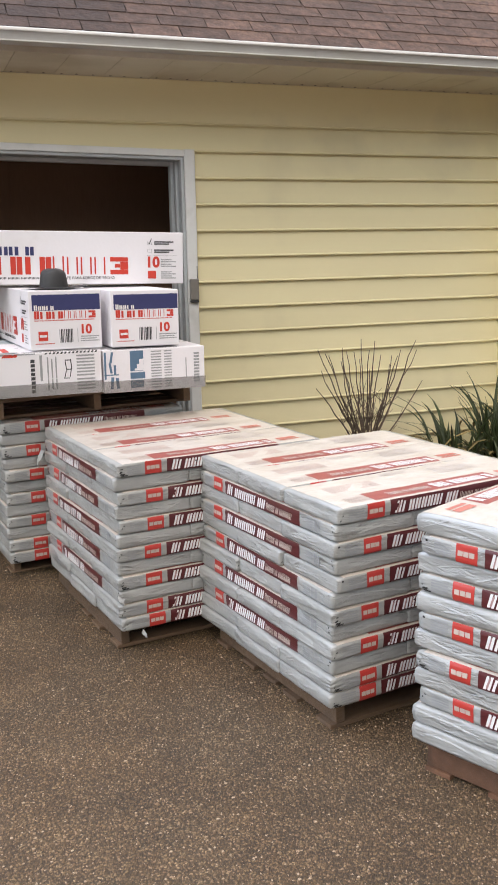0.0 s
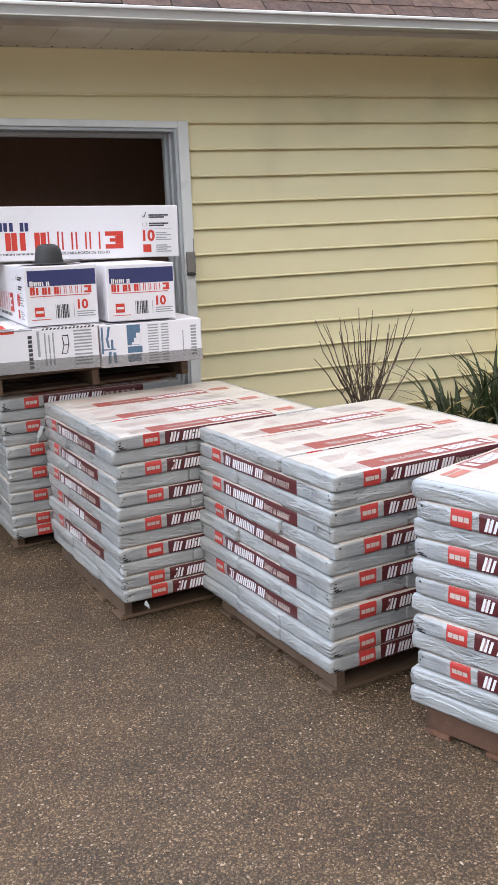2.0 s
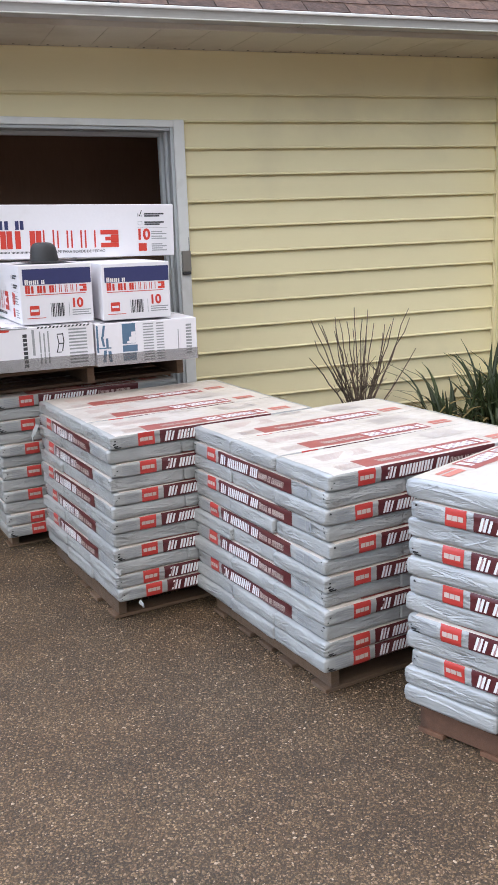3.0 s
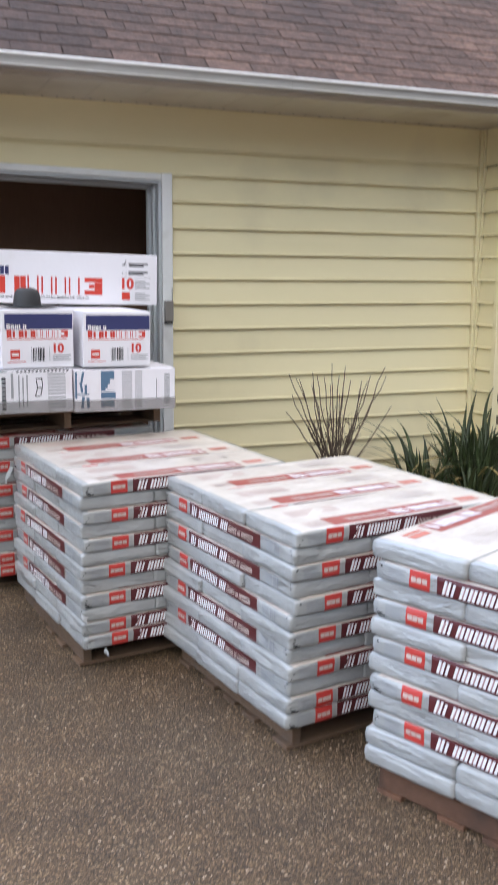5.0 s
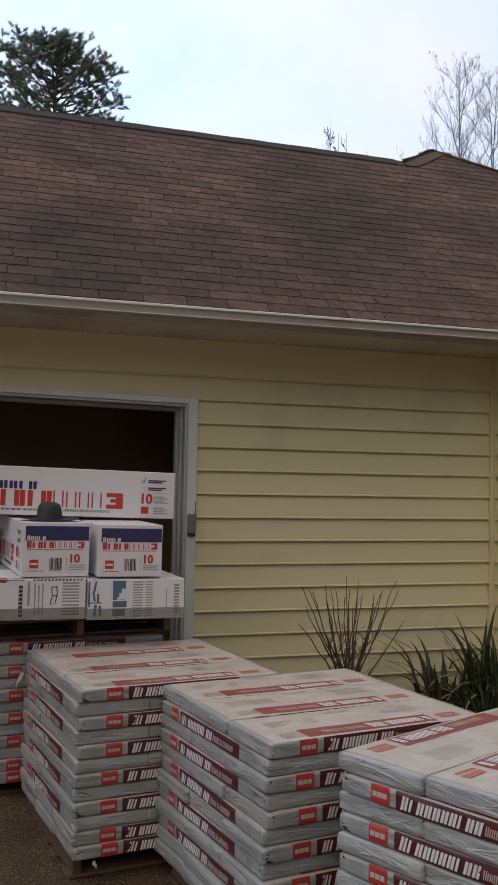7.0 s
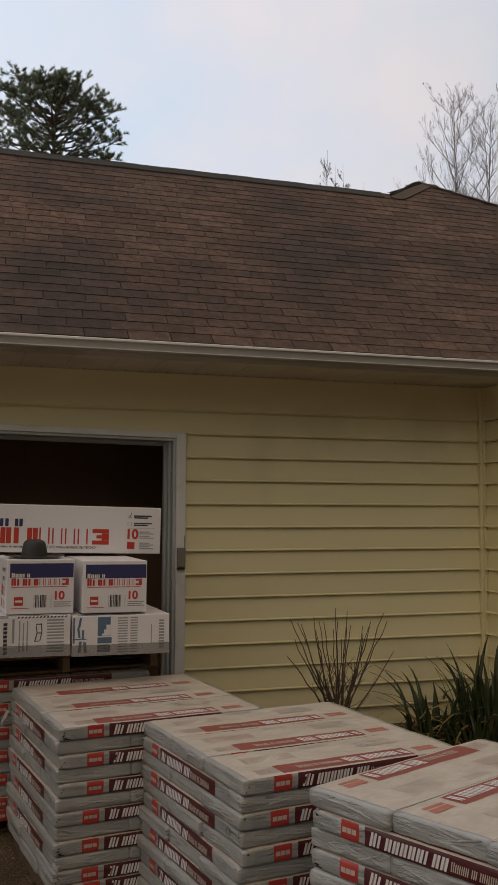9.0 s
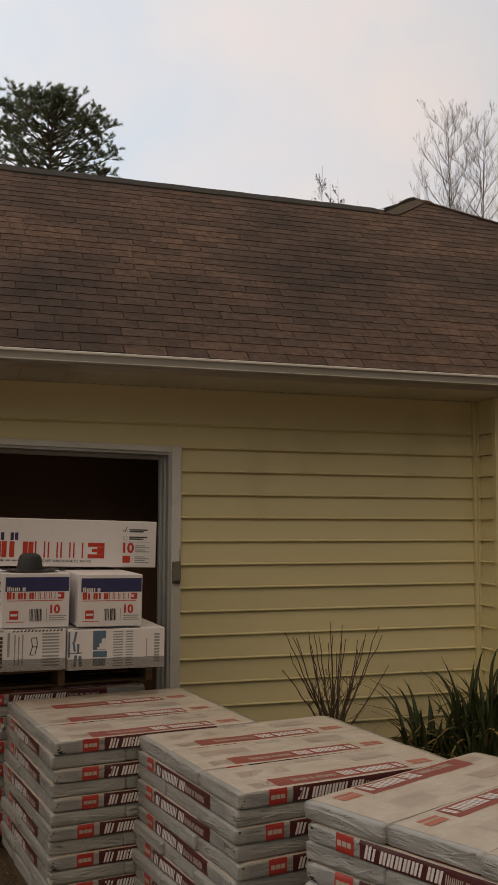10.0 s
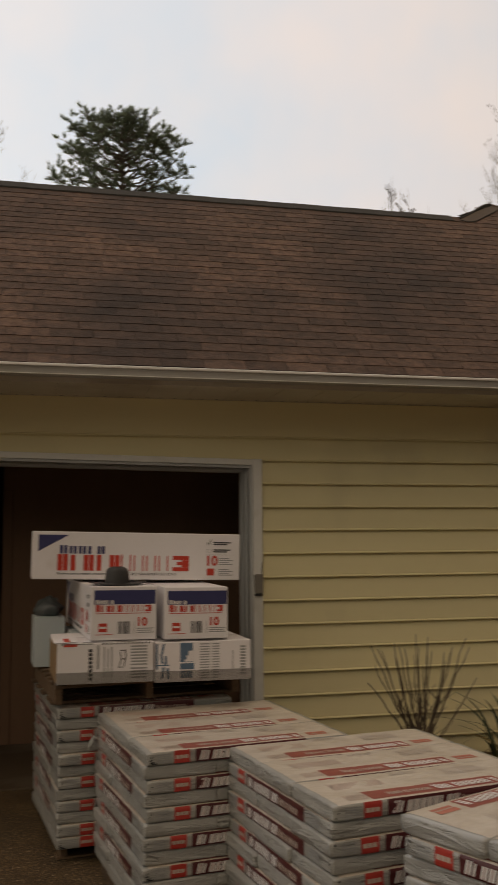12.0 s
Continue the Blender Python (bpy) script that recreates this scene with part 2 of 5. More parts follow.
M_LEAF = mat("dark_strap_leaf", (0.024, 0.039, 0.014), (0.058, 0.076, 0.027), 6, 0.5, 60, 0.15, (1, 1, 0.3), spread=0.35)
M_LEAFDRY = mat("yellowed_strap_leaf", (0.20, 0.15, 0.05), (0.34, 0.26, 0.10), 6, 0.6, 60, 0.15, spread=0.3)
M_MULCH = mat("brown_mulch", (0.05, 0.032, 0.02), (0.13, 0.08, 0.05), 30, 0.95, 140, 0.9, dist=0.03)
M_BARK = mat("tree_bark", (0.11, 0.088, 0.07), (0.20, 0.165, 0.135), 3, 0.9, 30, 0.5)
M_NEEDLE = mat("pine_needles", (0.092, 0.130, 0.084), (0.150, 0.190, 0.125), 1.5, 0.55, 20, 0.1, spread=0.35, island=True)
see_through(M_NEEDLE, (0.24, 0.29, 0.20), 0.65)
M_STONE = mat("driveway_pebble", (0.70, 0.68, 0.65), (1.0, 1.0, 1.0), 25, 0.75, 120, 0.2, island=True)
by_piece(M_STONE, ((0.0, (0.040, 0.028, 0.016)), (0.30, (0.115, 0.073, 0.040)), (0.62, (0.225, 0.145, 0.082)), (0.87, (0.33, 0.228, 0.140)), (1.0, (0.56, 0.45, 0.325))))


def ground_material():
    """Exposed-aggregate paving: many small stones in a dark binder, with brown and grey patches."""
    m = bpy.data.materials.new("exposed_aggregate_paving")
    m.use_nodes = True
    n, l = m.node_tree.nodes, m.node_tree.links
    p = n["Principled BSDF"]
    geo = n.new("ShaderNodeNewGeometry")
    vor = n.new("ShaderNodeTexVoronoi")
    vor.inputs["Scale"].default_value = 118.0
    wob = n.new("ShaderNodeTexNoise")
    wob.inputs["Scale"].default_value, wob.inputs["Detail"].default_value = 130.0, 2.0
    push = n.new("ShaderNodeVectorMath")
    push.operation = "MULTIPLY_ADD"
    push.inputs[1].default_value = (0.016, 0.016, 0.016)
    l.new(geo.outputs["Position"], wob.inputs["Vector"])
    l.new(wob.outputs["Color"], push.inputs[0])
    l.new(geo.outputs["Position"], push.inputs[2])
    l.new(push.outputs[0], vor.inputs["Vector"])
    sep = n.new("ShaderNodeSeparateColor")
    l.new(vor.outputs["Color"], sep.inputs[0])
    stone = n.new("ShaderNodeValToRGB")
    cr = stone.color_ramp
    cr.elements[0].position, cr.elements[0].color = 0.0, (0.090, 0.065, 0.039, 1)
    cr.elements[1].position, cr.elements[1].color = 1.0, (0.38, 0.305, 0.215, 1)
    for pos, c in ((0.45, (0.140, 0.102, 0.062)), (0.8, (0.22, 0.168, 0.108)), (0.94, (0.27, 0.215, 0.145))):
        e = cr.elements.new(pos)
        e.color = (*c, 1)
    l.new(sep.outputs[0], stone.inputs[0])
    binder = n.new("ShaderNodeMapRange")
    binder.inputs["From Min"].default_value, binder.inputs["From Max"].default_value = 0.25, 0.62
    l.new(vor.outputs["Distance"], binder.inputs[0])
    body = n.new("ShaderNodeMix")
    body.data_type = "RGBA"
    body.inputs[7].default_value = (0.050, 0.037, 0.024, 1)
    l.new(binder.outputs[0], body.inputs[0])
    l.new(stone.outputs[0], body.inputs[6])
    pn = n.new("ShaderNodeTexNoise")
    pn.inputs["Scale"].default_value, pn.inputs["Detail"].default_value = 1.3, 5.0
    l.new(geo.outputs["Position"], pn.inputs["Vector"])
    tint = n.new("ShaderNodeValToRGB")
    tint.color_ramp.elements[0].position, tint.color_ramp.elements[0].color = 0.36, (0.97, 0.87, 0.71, 1)
    tint.color_ramp.elements[1].position, tint.color_ramp.elements[1].color = 0.64, (1.17, 0.96, 0.68, 1)
    l.new(pn.outputs[0], tint.inputs[0])
    mul = n.new("ShaderNodeMix")
    mul.data_type, mul.blend_type = "RGBA", "MULTIPLY"
    mul.inputs[0].default_value = 1.0
    l.new(body.outputs[2], mul.inputs[6])
    l.new(tint.outputs[0], mul.inputs[7])
    damp = n.new("ShaderNodeTexNoise")
    damp.inputs["Scale"].default_value, damp.inputs["Detail"].default_value = 3.5, 4.0
    l.new(geo.outputs["Position"], damp.inputs["Vector"])
    dr = n.new("ShaderNodeMapRange")
    dr.inputs["From Min"].default_value, dr.inputs["From Max"].default_value = 0.35, 0.7
    dr.inputs["To Min"].default_value, dr.inputs["To Max"].default_value = 1.15, 0.72
    l.new(damp.outputs[0], dr.inputs[0])
    hs = n.new("ShaderNodeHueSaturation")
    l.new(dr.outputs[0], hs.inputs["Value"])
    l.new(mul.outputs[2], hs.inputs["Color"])
    l.new(hs.outputs[0], p.inputs["Base Color"])
    p.inputs["Roughness"].default_value = 0.7
    bp = n.new("ShaderNodeBump")
    bp.invert = True
    bp.inputs["Strength"].default_value, bp.inputs["Distance"].default_value = 0.8, 0.006
    l.new(vor.outputs["Distance"], bp.inputs["Height"])
    l.new(bp.outputs[0], p.inputs["Normal"])
    return m


M_GROUND = ground_material()


def wrap_material():
    """White film pulled round the bundles: creased, half glossy, a little grey where it is thin."""
    m = bpy.data.materials.new("white_plastic_wrap")
    m.use_nodes = True
    n, l = m.node_tree.nodes, m.node_tree.links
    p = n["Principled BSDF"]
    tc, info = n.new("ShaderNodeTexCoord"), n.new("ShaderNodeObjectInfo")
    seed = n.new("ShaderNodeMath")
    seed.operation = "MULTIPLY"
    seed.inputs[1].default_value = 51.0
    l.new(info.outputs["Random"], seed.inputs[0])
    off = n.new("ShaderNodeVectorMath")
    off.operation = "ADD"
    l.new(tc.outputs["Object"], off.inputs[0])
    l.new(seed.outputs[0], off.inputs[1])

    drift = n.new("ShaderNodeTexNoise")
    drift.inputs["Scale"].default_value, drift.inputs["Detail"].default_value = 4.5, 1.0
    l.new(off.outputs[0], drift.inputs["Vector"])
    bent = n.new("ShaderNodeVectorMath")
    bent.operation = "MULTIPLY_ADD"
    bent.inputs[1].default_value = (0.04, 0.04, 0.07)
    l.new(drift.outputs["Color"], bent.inputs[0])
    l.new(off.outputs[0], bent.inputs[2])

    def creases(scale, stretch, twist, tilt, rough):
        """Streaks that run along the film; rough: how much fine crumpling they carry."""
        mp = n.new("ShaderNodeMapping")
        mp.inputs["Scale"].default_value = stretch
        mp.inputs["Rotation"].default_value = (radians(tilt), radians(tilt), 0)
        l.new(bent.outputs[0], mp.inputs["Vector"])
        t = n.new("ShaderNodeTexNoise")
        t.inputs["Scale"].default_value, t.inputs["Detail"].default_value, t.inputs["Distortion"].default_value = scale, 4.0, twist
        t.inputs["Roughness"].default_value = rough
        l.new(mp.outputs[0], t.inputs["Vector"])
        return t.outputs[0]

    long = creases(4.2, (0.9, 0.9, 6.0), 0.2, 6, 0.66)
    short = creases(8.0, (1.1, 1.1, 4.0), 0.3, -26, 0.62)
    both = n.new("ShaderNodeMath")
    both.operation = "MULTIPLY_ADD"
    both.inputs[1].default_value = 0.75
    l.new(short, both.inputs[0])
    l.new(long, both.inputs[2])
    tone = n.new("ShaderNodeTexNoise")
    tone.inputs["Scale"].default_value, tone.inputs["Detail"].default_value = 7.0, 4.0
    l.new(off.outputs[0], tone.inputs["Vector"])
    mix = n.new("ShaderNodeMix")
    mix.data_type = "RGBA"
    # white film toned down so the bundle sides hold their shade in the colour
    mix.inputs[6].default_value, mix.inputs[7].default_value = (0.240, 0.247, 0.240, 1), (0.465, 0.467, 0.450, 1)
    l.new(tone.outputs[0], mix.inputs[0])
    l.new(mix.outputs[2], p.inputs["Base Color"])
    p.inputs["Roughness"].default_value, p.inputs["Coat Weight"].default_value = 0.30, 0.35
    bp = n.new("ShaderNodeBump")
    bp.inputs["Strength"].default_value, bp.inputs["Distance"].default_value = 0.9, 0.030
    geo = n.new("ShaderNodeNewGeometry")
    sep = n.new("ShaderNodeSeparateXYZ")
    l.new(geo.outputs["Normal"], sep.inputs[0])
    flat = n.new("ShaderNodeMath")
    flat.operation = "ABSOLUTE"
    l.new(sep.outputs["Z"], flat.inputs[0])
    pull = n.new("ShaderNodeMapRange")
    pull.inputs["From Min"].default_value, pull.inputs["From Max"].default_value = 0.3, 0.95
    pull.inputs["To Min"].default_value, pull.inputs["To Max"].default_value = 0.95, 0.07
    l.new(flat.outputs[0], pull.inputs[0])
    calm = n.new("ShaderNodeTexNoise")
    calm.inputs["Scale"].default_value, calm.inputs["Detail"].default_value = 9.0, 2.0
    l.new(off.outputs[0], calm.inputs["Vector"])
    part_of = n.new("ShaderNodeMapRange")
    part_of.inputs["From Min"].default_value, part_of.inputs["From Max"].default_value = 0.42, 0.66
    part_of.inputs["To Min"].default_value, part_of.inputs["To Max"].default_value = 0.28, 1.1
    l.new(calm.outputs[0], part_of.inputs[0])
    force = n.new("ShaderNodeMath")
    force.operation = "MULTIPLY"
    l.new(pull.outputs[0], force.inputs[0])
    l.new(part_of.outputs[0], force.inputs[1])
    l.new(force.outputs[0], bp.inputs["Strength"])
    l.new(both.outputs[0], bp.inputs["Height"])
    l.new(bp.outputs[0], p.inputs["Normal"])
    return m


M_WRAP = wrap_material()


# ---- building helpers ----
def mesh_of(name, bm, material):
    me = bpy.data.meshes.new(name)
    bm.to_mesh(me)
    bm.free()
    me.materials.append(material)
    return me


FINE_PRINT = ("print_line", "small_print", "pale_print", "barcode", "print_block", "line_drawing", "dark_print", "check_box", "nick", "tear")


def part(name, bm, material, parent, label=""):
    """Links a bmesh, or a finished mesh, as one object under a thing or a part."""
    me = bm if isinstance(bm, bpy.types.Mesh) else mesh_of(name, bm, material)
    ob = new(name, me)
    ob.parent = parent
    return tagged(ob, label, kind="stuff" if name in FINE_PRINT else "")


def thing(name, m, label, category, group="", kind=""):
    ob = new(name)
    ob.empty_display_size = 0.1
    ob.matrix_basis = m
    return tagged(ob, label, category, group, kind)


def add_box(bm, x0, x1, y0, y1, z0, z1, bevel=0.0, m=None):
    """A box between two corners, with rounded edges."""
    r = bmesh.ops.create_cube(bm, size=1.0)
    vs = r["verts"]
    bmesh.ops.scale(bm, verts=vs, vec=(x1 - x0, y1 - y0, z1 - z0))
    bmesh.ops.translate(bm, verts=vs, vec=((x0 + x1) / 2, (y0 + y1) / 2, (z0 + z1) / 2))
    if m is not None:
        bmesh.ops.transform(bm, matrix=m, verts=vs)
    if bevel:
        es = list({e for v in vs for e in v.link_edges})
        bmesh.ops.bevel(bm, geom=es, offset=bevel, segments=2, affect="EDGES", profile=0.5)
    return bm


def box(*a, **k):
    return add_box(bmesh.new(), *a, **k)


def extrude_x(profile, x0, x1):
    """A closed profile of (y, z) run along x."""
    bm = bmesh.new()
    a = [bm.verts.new((x0, y, z)) for y, z in profile]
    b = [bm.verts.new((x1, y, z)) for y, z in profile]
    k = len(profile)
    for i in range(k):
        bm.faces.new((a[i], a[(i + 1) % k], b[(i + 1) % k], b[i]))
    bm.faces.new(a[::-1])
    bm.faces.new(b)
    bmesh.ops.recalc_face_normals(bm, faces=bm.faces)
    return bm


def tube(verts, faces, pts, radii, sides=5):
    """Adds a tapered tube along pts to lists for from_pydata."""
    base = len(verts)
    for i, (q, r) in enumerate(zip(pts, radii)):
        d = (pts[min(i + 1, len(pts) - 1)] - pts[max(i - 1, 0)]).normalized()
        s = d.orthogonal().normalized()
        t = d.cross(s)
        for k in range(sides):
            a = 2 * math.pi * k / sides
            verts.append(q + (s * math.cos(a) + t * math.sin(a)) * r)
    for i in range(len(pts) - 1):
        for k in range(sides):
            a, b = base + i * sides + k, base + i * sides + (k + 1) % sides
            faces.append((a, b, b + sides, a + sides))
    faces.append(tuple(range(base, base + sides))[::-1])
    faces.append(tuple(range(base + (len(pts) - 1) * sides, base + len(pts) * sides)))


def from_lists(name, verts, faces, material, smooth=True):
    me = bpy.data.meshes.new(name)
    me.from_pydata([tuple(v) for v in verts], [], faces)
    me.materials.append(material)
    if smooth:
        me.polygons.foreach_set("use_smooth", [True] * len(me.polygons))
    me.update()
    return me


def text_mesh(name, body, size, material, align="LEFT", bold=0.0):
    """Flat lettering in the xz plane that faces -y."""
    cu = bpy.data.curves.new(name, "FONT")
    cu.body, cu.size, cu.align_x, cu.extrude, cu.offset = body, size, align, 0.0004, bold
    ob = bpy.data.objects.new(name, cu)
    scene.collection.objects.link(ob)
    bpy.context.view_layer.update()
    me = bpy.data.meshes.new_from_object(ob.evaluated_get(bpy.context.evaluated_depsgraph_get()))
    bpy.data.objects.remove(ob)
    bpy.data.curves.remove(cu)
    me.transform(pose(0, 0, 0, 90, 0, 0))
    me.materials.clear()
    me.materials.append(material)
    return me


# ---- ground ----
def ground_z(x, y):
    """Level driveway that rises gently to the garage slab."""
    s = min(max((y + 2.6) / 2.4, 0.0), 1.0)
    return -0.022 + 0.097 * s * s * (3 - 2 * s)


def lattice(name, xs, ys, material, z):
    verts = [(x, y, z(x, y)) for y in ys for x in xs]
    w = len(xs)
    faces = [(j * w + i, j * w + i + 1, (j + 1) * w + i + 1, (j + 1) * w + i) for j in range(len(ys) - 1) for i in range(w - 1)]
    return from_lists(name, verts, faces, material)


far = [-900, -300, -100, -40, -20]
xs = far + [-12 + 0.5 * i for i in range(53)] + [20, 40, 100, 300, 900]
ys = far + [-12 + 0.25 * i for i in range(53)] + [3, 6, 10, 20, 40, 100, 300, 900]
ground = new("ground", lattice("ground", xs, ys, M_GROUND, ground_z))
tagged(ground, "brown and grey exposed-aggregate driveway paving", "driveway", kind="structure")

draw = np.random.default_rng(4)
N_STONES = 85000
size = draw.choice((0.0024, 0.0031, 0.0039, 0.0049, 0.0063), N_STONES, p=(0.30, 0.28, 0.22, 0.14, 0.06)) * draw.uniform(0.85, 1.15, N_STONES)
cx, cy = draw.uniform(-2.75, 0.75, N_STONES), -4.55 + 3.4 * draw.uniform(0, 1, N_STONES) ** 1.25
long_, turn_ = draw.uniform(0.75, 1.35, N_STONES), draw.uniform(0, 6.2832, N_STONES)
rings = []
for k in range(5):
    t_ = turn_ + 1.2566 * k + draw.uniform(-0.25, 0.25, N_STONES)
    rings.append(np.stack((cx + size * long_ * np.cos(t_), cy + size / long_ * np.sin(t_), np.full(N_STONES, -0.0008)), 1))
rings.append(np.stack((cx + draw.uniform(-0.4, 0.4, N_STONES) * size, cy + draw.uniform(-0.4, 0.4, N_STONES) * size, size * draw.uniform(0.35, 0.75, N_STONES)), 1))
grid = np.stack(rings, 1)
climb = np.clip((cy + 2.6) / 2.4, 0, 1)
grid[:, :, 2] += (-0.022 + 0.097 * climb * climb * (3 - 2 * climb))[:, None]
verts = grid.reshape(-1, 3).tolist()
faces = [(6 * q + k, 6 * q + (k + 1) % 5, 6 * q + 5) for q in range(N_STONES) for k in range(5)]
pebbles = new("pebbles", from_lists("pebbles", verts, faces, M_STONE, False))
tagged(pebbles, "small tan and grey stones set in the paving", "gravel", kind="stuff")

bed = new("planting_bed", lattice("planting_bed", [0.25 + 0.05 * i for i in range(76)], [-1.28 + 0.05 * i for i in range(27)], M_MULCH,
          lambda x, y: ground_z(x, y) + 0.028 + 0.022 * noise.noise((x * 6, y * 6, 0)) + 0.012 * noise.noise((x * 25, y * 25, 3)) - 0.06 * max(0, 1 - min(x - 0.25, y + 1.28, 4.0 - x) / 0.06)))
tagged(bed, "dark brown mulch planting bed along the wall", "flower bed", kind="structure")

# ---- garage: walls ----
RIGHT, LEFT_JAMB, HEAD = -0.09, -2.92, 2.27
CORNER, SOFFIT = 2.475, 2.75
bm = bmesh.new()
add_box(bm, RIGHT, CORNER, 0.02, 0.16, 0, 2.85)
add_box(bm, LEFT_JAMB, RIGHT, 0.02, 0.16, HEAD + 0.065, 2.85)
add_box(bm, -6.0, LEFT_JAMB, 0.02, 0.16, 0, 2.85)
wall_front = new("wall_front", mesh_of("wall_front", bm, M_BACK))
tagged(wall_front, "pale yellow lap-sided garage wall with a wide opening", "wall", kind="structure")
wall_side = new("wall_side", mesh_of("wall_side", add_box(box(CORNER + 0.016, CORNER + 0.15, -0.28, 0.02, 0, 2.75), CORNER + 0.151, 9.8, -0.266, -0.15, 0, 2.75), M_BACK))
tagged(wall_side, "pale yellow lap-sided return wall beside the planting bed", "wall", kind="structure")

LAP, FIRST = 0.1717, 2.302


def plank_profile(z):
    """A lap board with its butt edge at z: a sloped face, a rolled nose that stands out at the bottom, thin under the next board."""
    return [(0.019, z + LAP + 0.008), (0.013, z + LAP - 0.010), (-0.0050, z + 0.0150), (-0.0140, z + 0.0075), (-0.0156, z + 0.0045), (-0.0150, z + 0.0008), (-0.0132, z), (-0.0105, z + 0.0030), (0.006, z + 0.009), (0.017, z + 0.02)]


k = 3
while FIRST + k * LAP > SOFFIT:
    k -= 1
levels = [FIRST + j * LAP for j in range(k, -14, -1)]
for z in levels:
    top = min(z + LAP, SOFFIT)
    prof = [(y, min(h, SOFFIT + 0.02)) for y, h in plank_profile(z)]
    if z > 2.6:
        continue
    if z > 2.4:
        prof = [(0.019, SOFFIT), (0.004, SOFFIT), (-0.0040, z + 0.0150), (-0.0110, z + 0.0065), (-0.0118, z + 0.0008), (-0.0095, z), (-0.0070, z + 0.0030), (0.006, z + 0.009), (0.017, z + 0.02)]
    if z > HEAD:
        part("plank", extrude_x(prof, -6.0, CORNER - 0.041), M_SIDING, wall_front)
    else:
        part("plank", extrude_x(prof, -0.0155, CORNER - 0.041), M_SIDING, wall_front)
        part("plank", extrude_x(prof, -6.0, LEFT_JAMB - 0.092), M_SIDING, wall_front)
    side = extrude_x([(y, min(q, SOFFIT)) for y, q in prof], -0.262, -0.045)
    bmesh.ops.transform(side, matrix=Matrix(((0, 1, 0, CORNER), (1, 0, 0, 0), (0, 0, 1, 0), (0, 0, 0, 1))), verts=side.verts)
    bmesh.ops.recalc_face_normals(side, faces=side.faces)
    part("plank", side, M_SIDING, wall_side)
    part("plank", extrude_x([(y - 0.285, min(h, SOFFIT)) for y, h in prof], CORNER + 0.032, 9.8), M_SIDING, wall_side)
    if z < 0.12:
        break
corner_trim = new("corner_trim", mesh_of("corner_trim", add_box(box(CORNER - 0.040, CORNER + 0.002, -0.024, 0.02, 0.03, SOFFIT, bevel=0.003), CORNER - 0.016, CORNER + 0.012, -0.044, -0.0245, 0.03, SOFFIT, bevel=0.002), M_SIDING))
corner_post = new("corner_trim", mesh_of("corner_trim", box(CORNER - 0.018, CORNER + 0.031, -0.312, -0.263, 0.03, SOFFIT, bevel=0.004), M_SIDING))
tagged(corner_post, "pale yellow outside corner post of the siding", "trim", kind="structure")
tagged(corner_trim, "pale yellow inside corner post of the siding", "trim", kind="structure")

# Opening: casing, jamb and stop; the head sags towards its right end.
SAG = Matrix.Translation((RIGHT, 0, HEAD)) @ pose(0, 0, 0, 0, 1.1, 0) @ Matrix.Translation((-RIGHT, 0, -HEAD))
trim_1 = thing("trim_1", pose(0, 0, 0), "white painted casing round the garage opening", "door trim", kind="structure")
part("casing", box(RIGHT, -0.016, -0.026, 0.02, 0.04, 2.317, bevel=0.005), M_TRIM, trim_1)
part("casing", box(LEFT_JAMB - 0.09, LEFT_JAMB, -0.022, 0.02, 0.04, 2.36, bevel=0.004), M_TRIM, trim_1)
part("head_casing", box(LEFT_JAMB, RIGHT, -0.0255, 0.02, HEAD, 2.314, m=SAG, bevel=0.004), M_TRIM, trim_1)
part("jamb", box(RIGHT - 0.022, RIGHT - 0.001, -0.012, 0.17, 0.04, HEAD, bevel=0.003), M_JAMB, trim_1, "grey weathered jamb")
part("jamb", box(LEFT_JAMB + 0.001, LEFT_JAMB + 0.022, -0.012, 0.17, 0.04, HEAD, bevel=0.003), M_JAMB, trim_1)
part("head_jamb", box(LEFT_JAMB + 0.022, RIGHT - 0.022, -0.012, 0.17, HEAD - 0.022, HEAD - 0.001, m=SAG, bevel=0.003), M_JAMB, trim_1)
part("stop", box(RIGHT - 0.042, RIGHT - 0.0225, 0.055, 0.10, 0.04, HEAD - 0.022, bevel=0.004), M_JAMB, trim_1)
part("stop", box(RIGHT - 0.060, RIGHT - 0.0225, 0.115, 0.17, 0.04, HEAD - 0.022, bevel=0.004), M_JAMB, trim_1)
part("head_stop", box(LEFT_JAMB + 0.06, RIGHT - 0.061, 0.115, 0.17, HEAD - 0.05, HEAD - 0.023, m=SAG, bevel=0.004), M_JAMB, trim_1)

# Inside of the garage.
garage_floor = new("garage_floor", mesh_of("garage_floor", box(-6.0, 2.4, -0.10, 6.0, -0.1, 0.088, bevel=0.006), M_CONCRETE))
tagged(garage_floor, "brown concrete slab inside the garage, darkened for shade", "floor", kind="structure")
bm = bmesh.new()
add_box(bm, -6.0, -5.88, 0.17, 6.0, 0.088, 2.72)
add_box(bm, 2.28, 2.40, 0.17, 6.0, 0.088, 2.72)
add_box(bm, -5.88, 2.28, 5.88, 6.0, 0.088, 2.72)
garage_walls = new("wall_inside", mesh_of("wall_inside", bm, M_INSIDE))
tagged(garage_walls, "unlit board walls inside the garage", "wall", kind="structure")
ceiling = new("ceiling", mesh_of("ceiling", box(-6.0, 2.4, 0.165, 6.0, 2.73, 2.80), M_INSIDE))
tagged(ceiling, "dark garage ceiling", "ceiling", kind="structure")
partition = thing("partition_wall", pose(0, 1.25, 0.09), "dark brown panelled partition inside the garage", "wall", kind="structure")
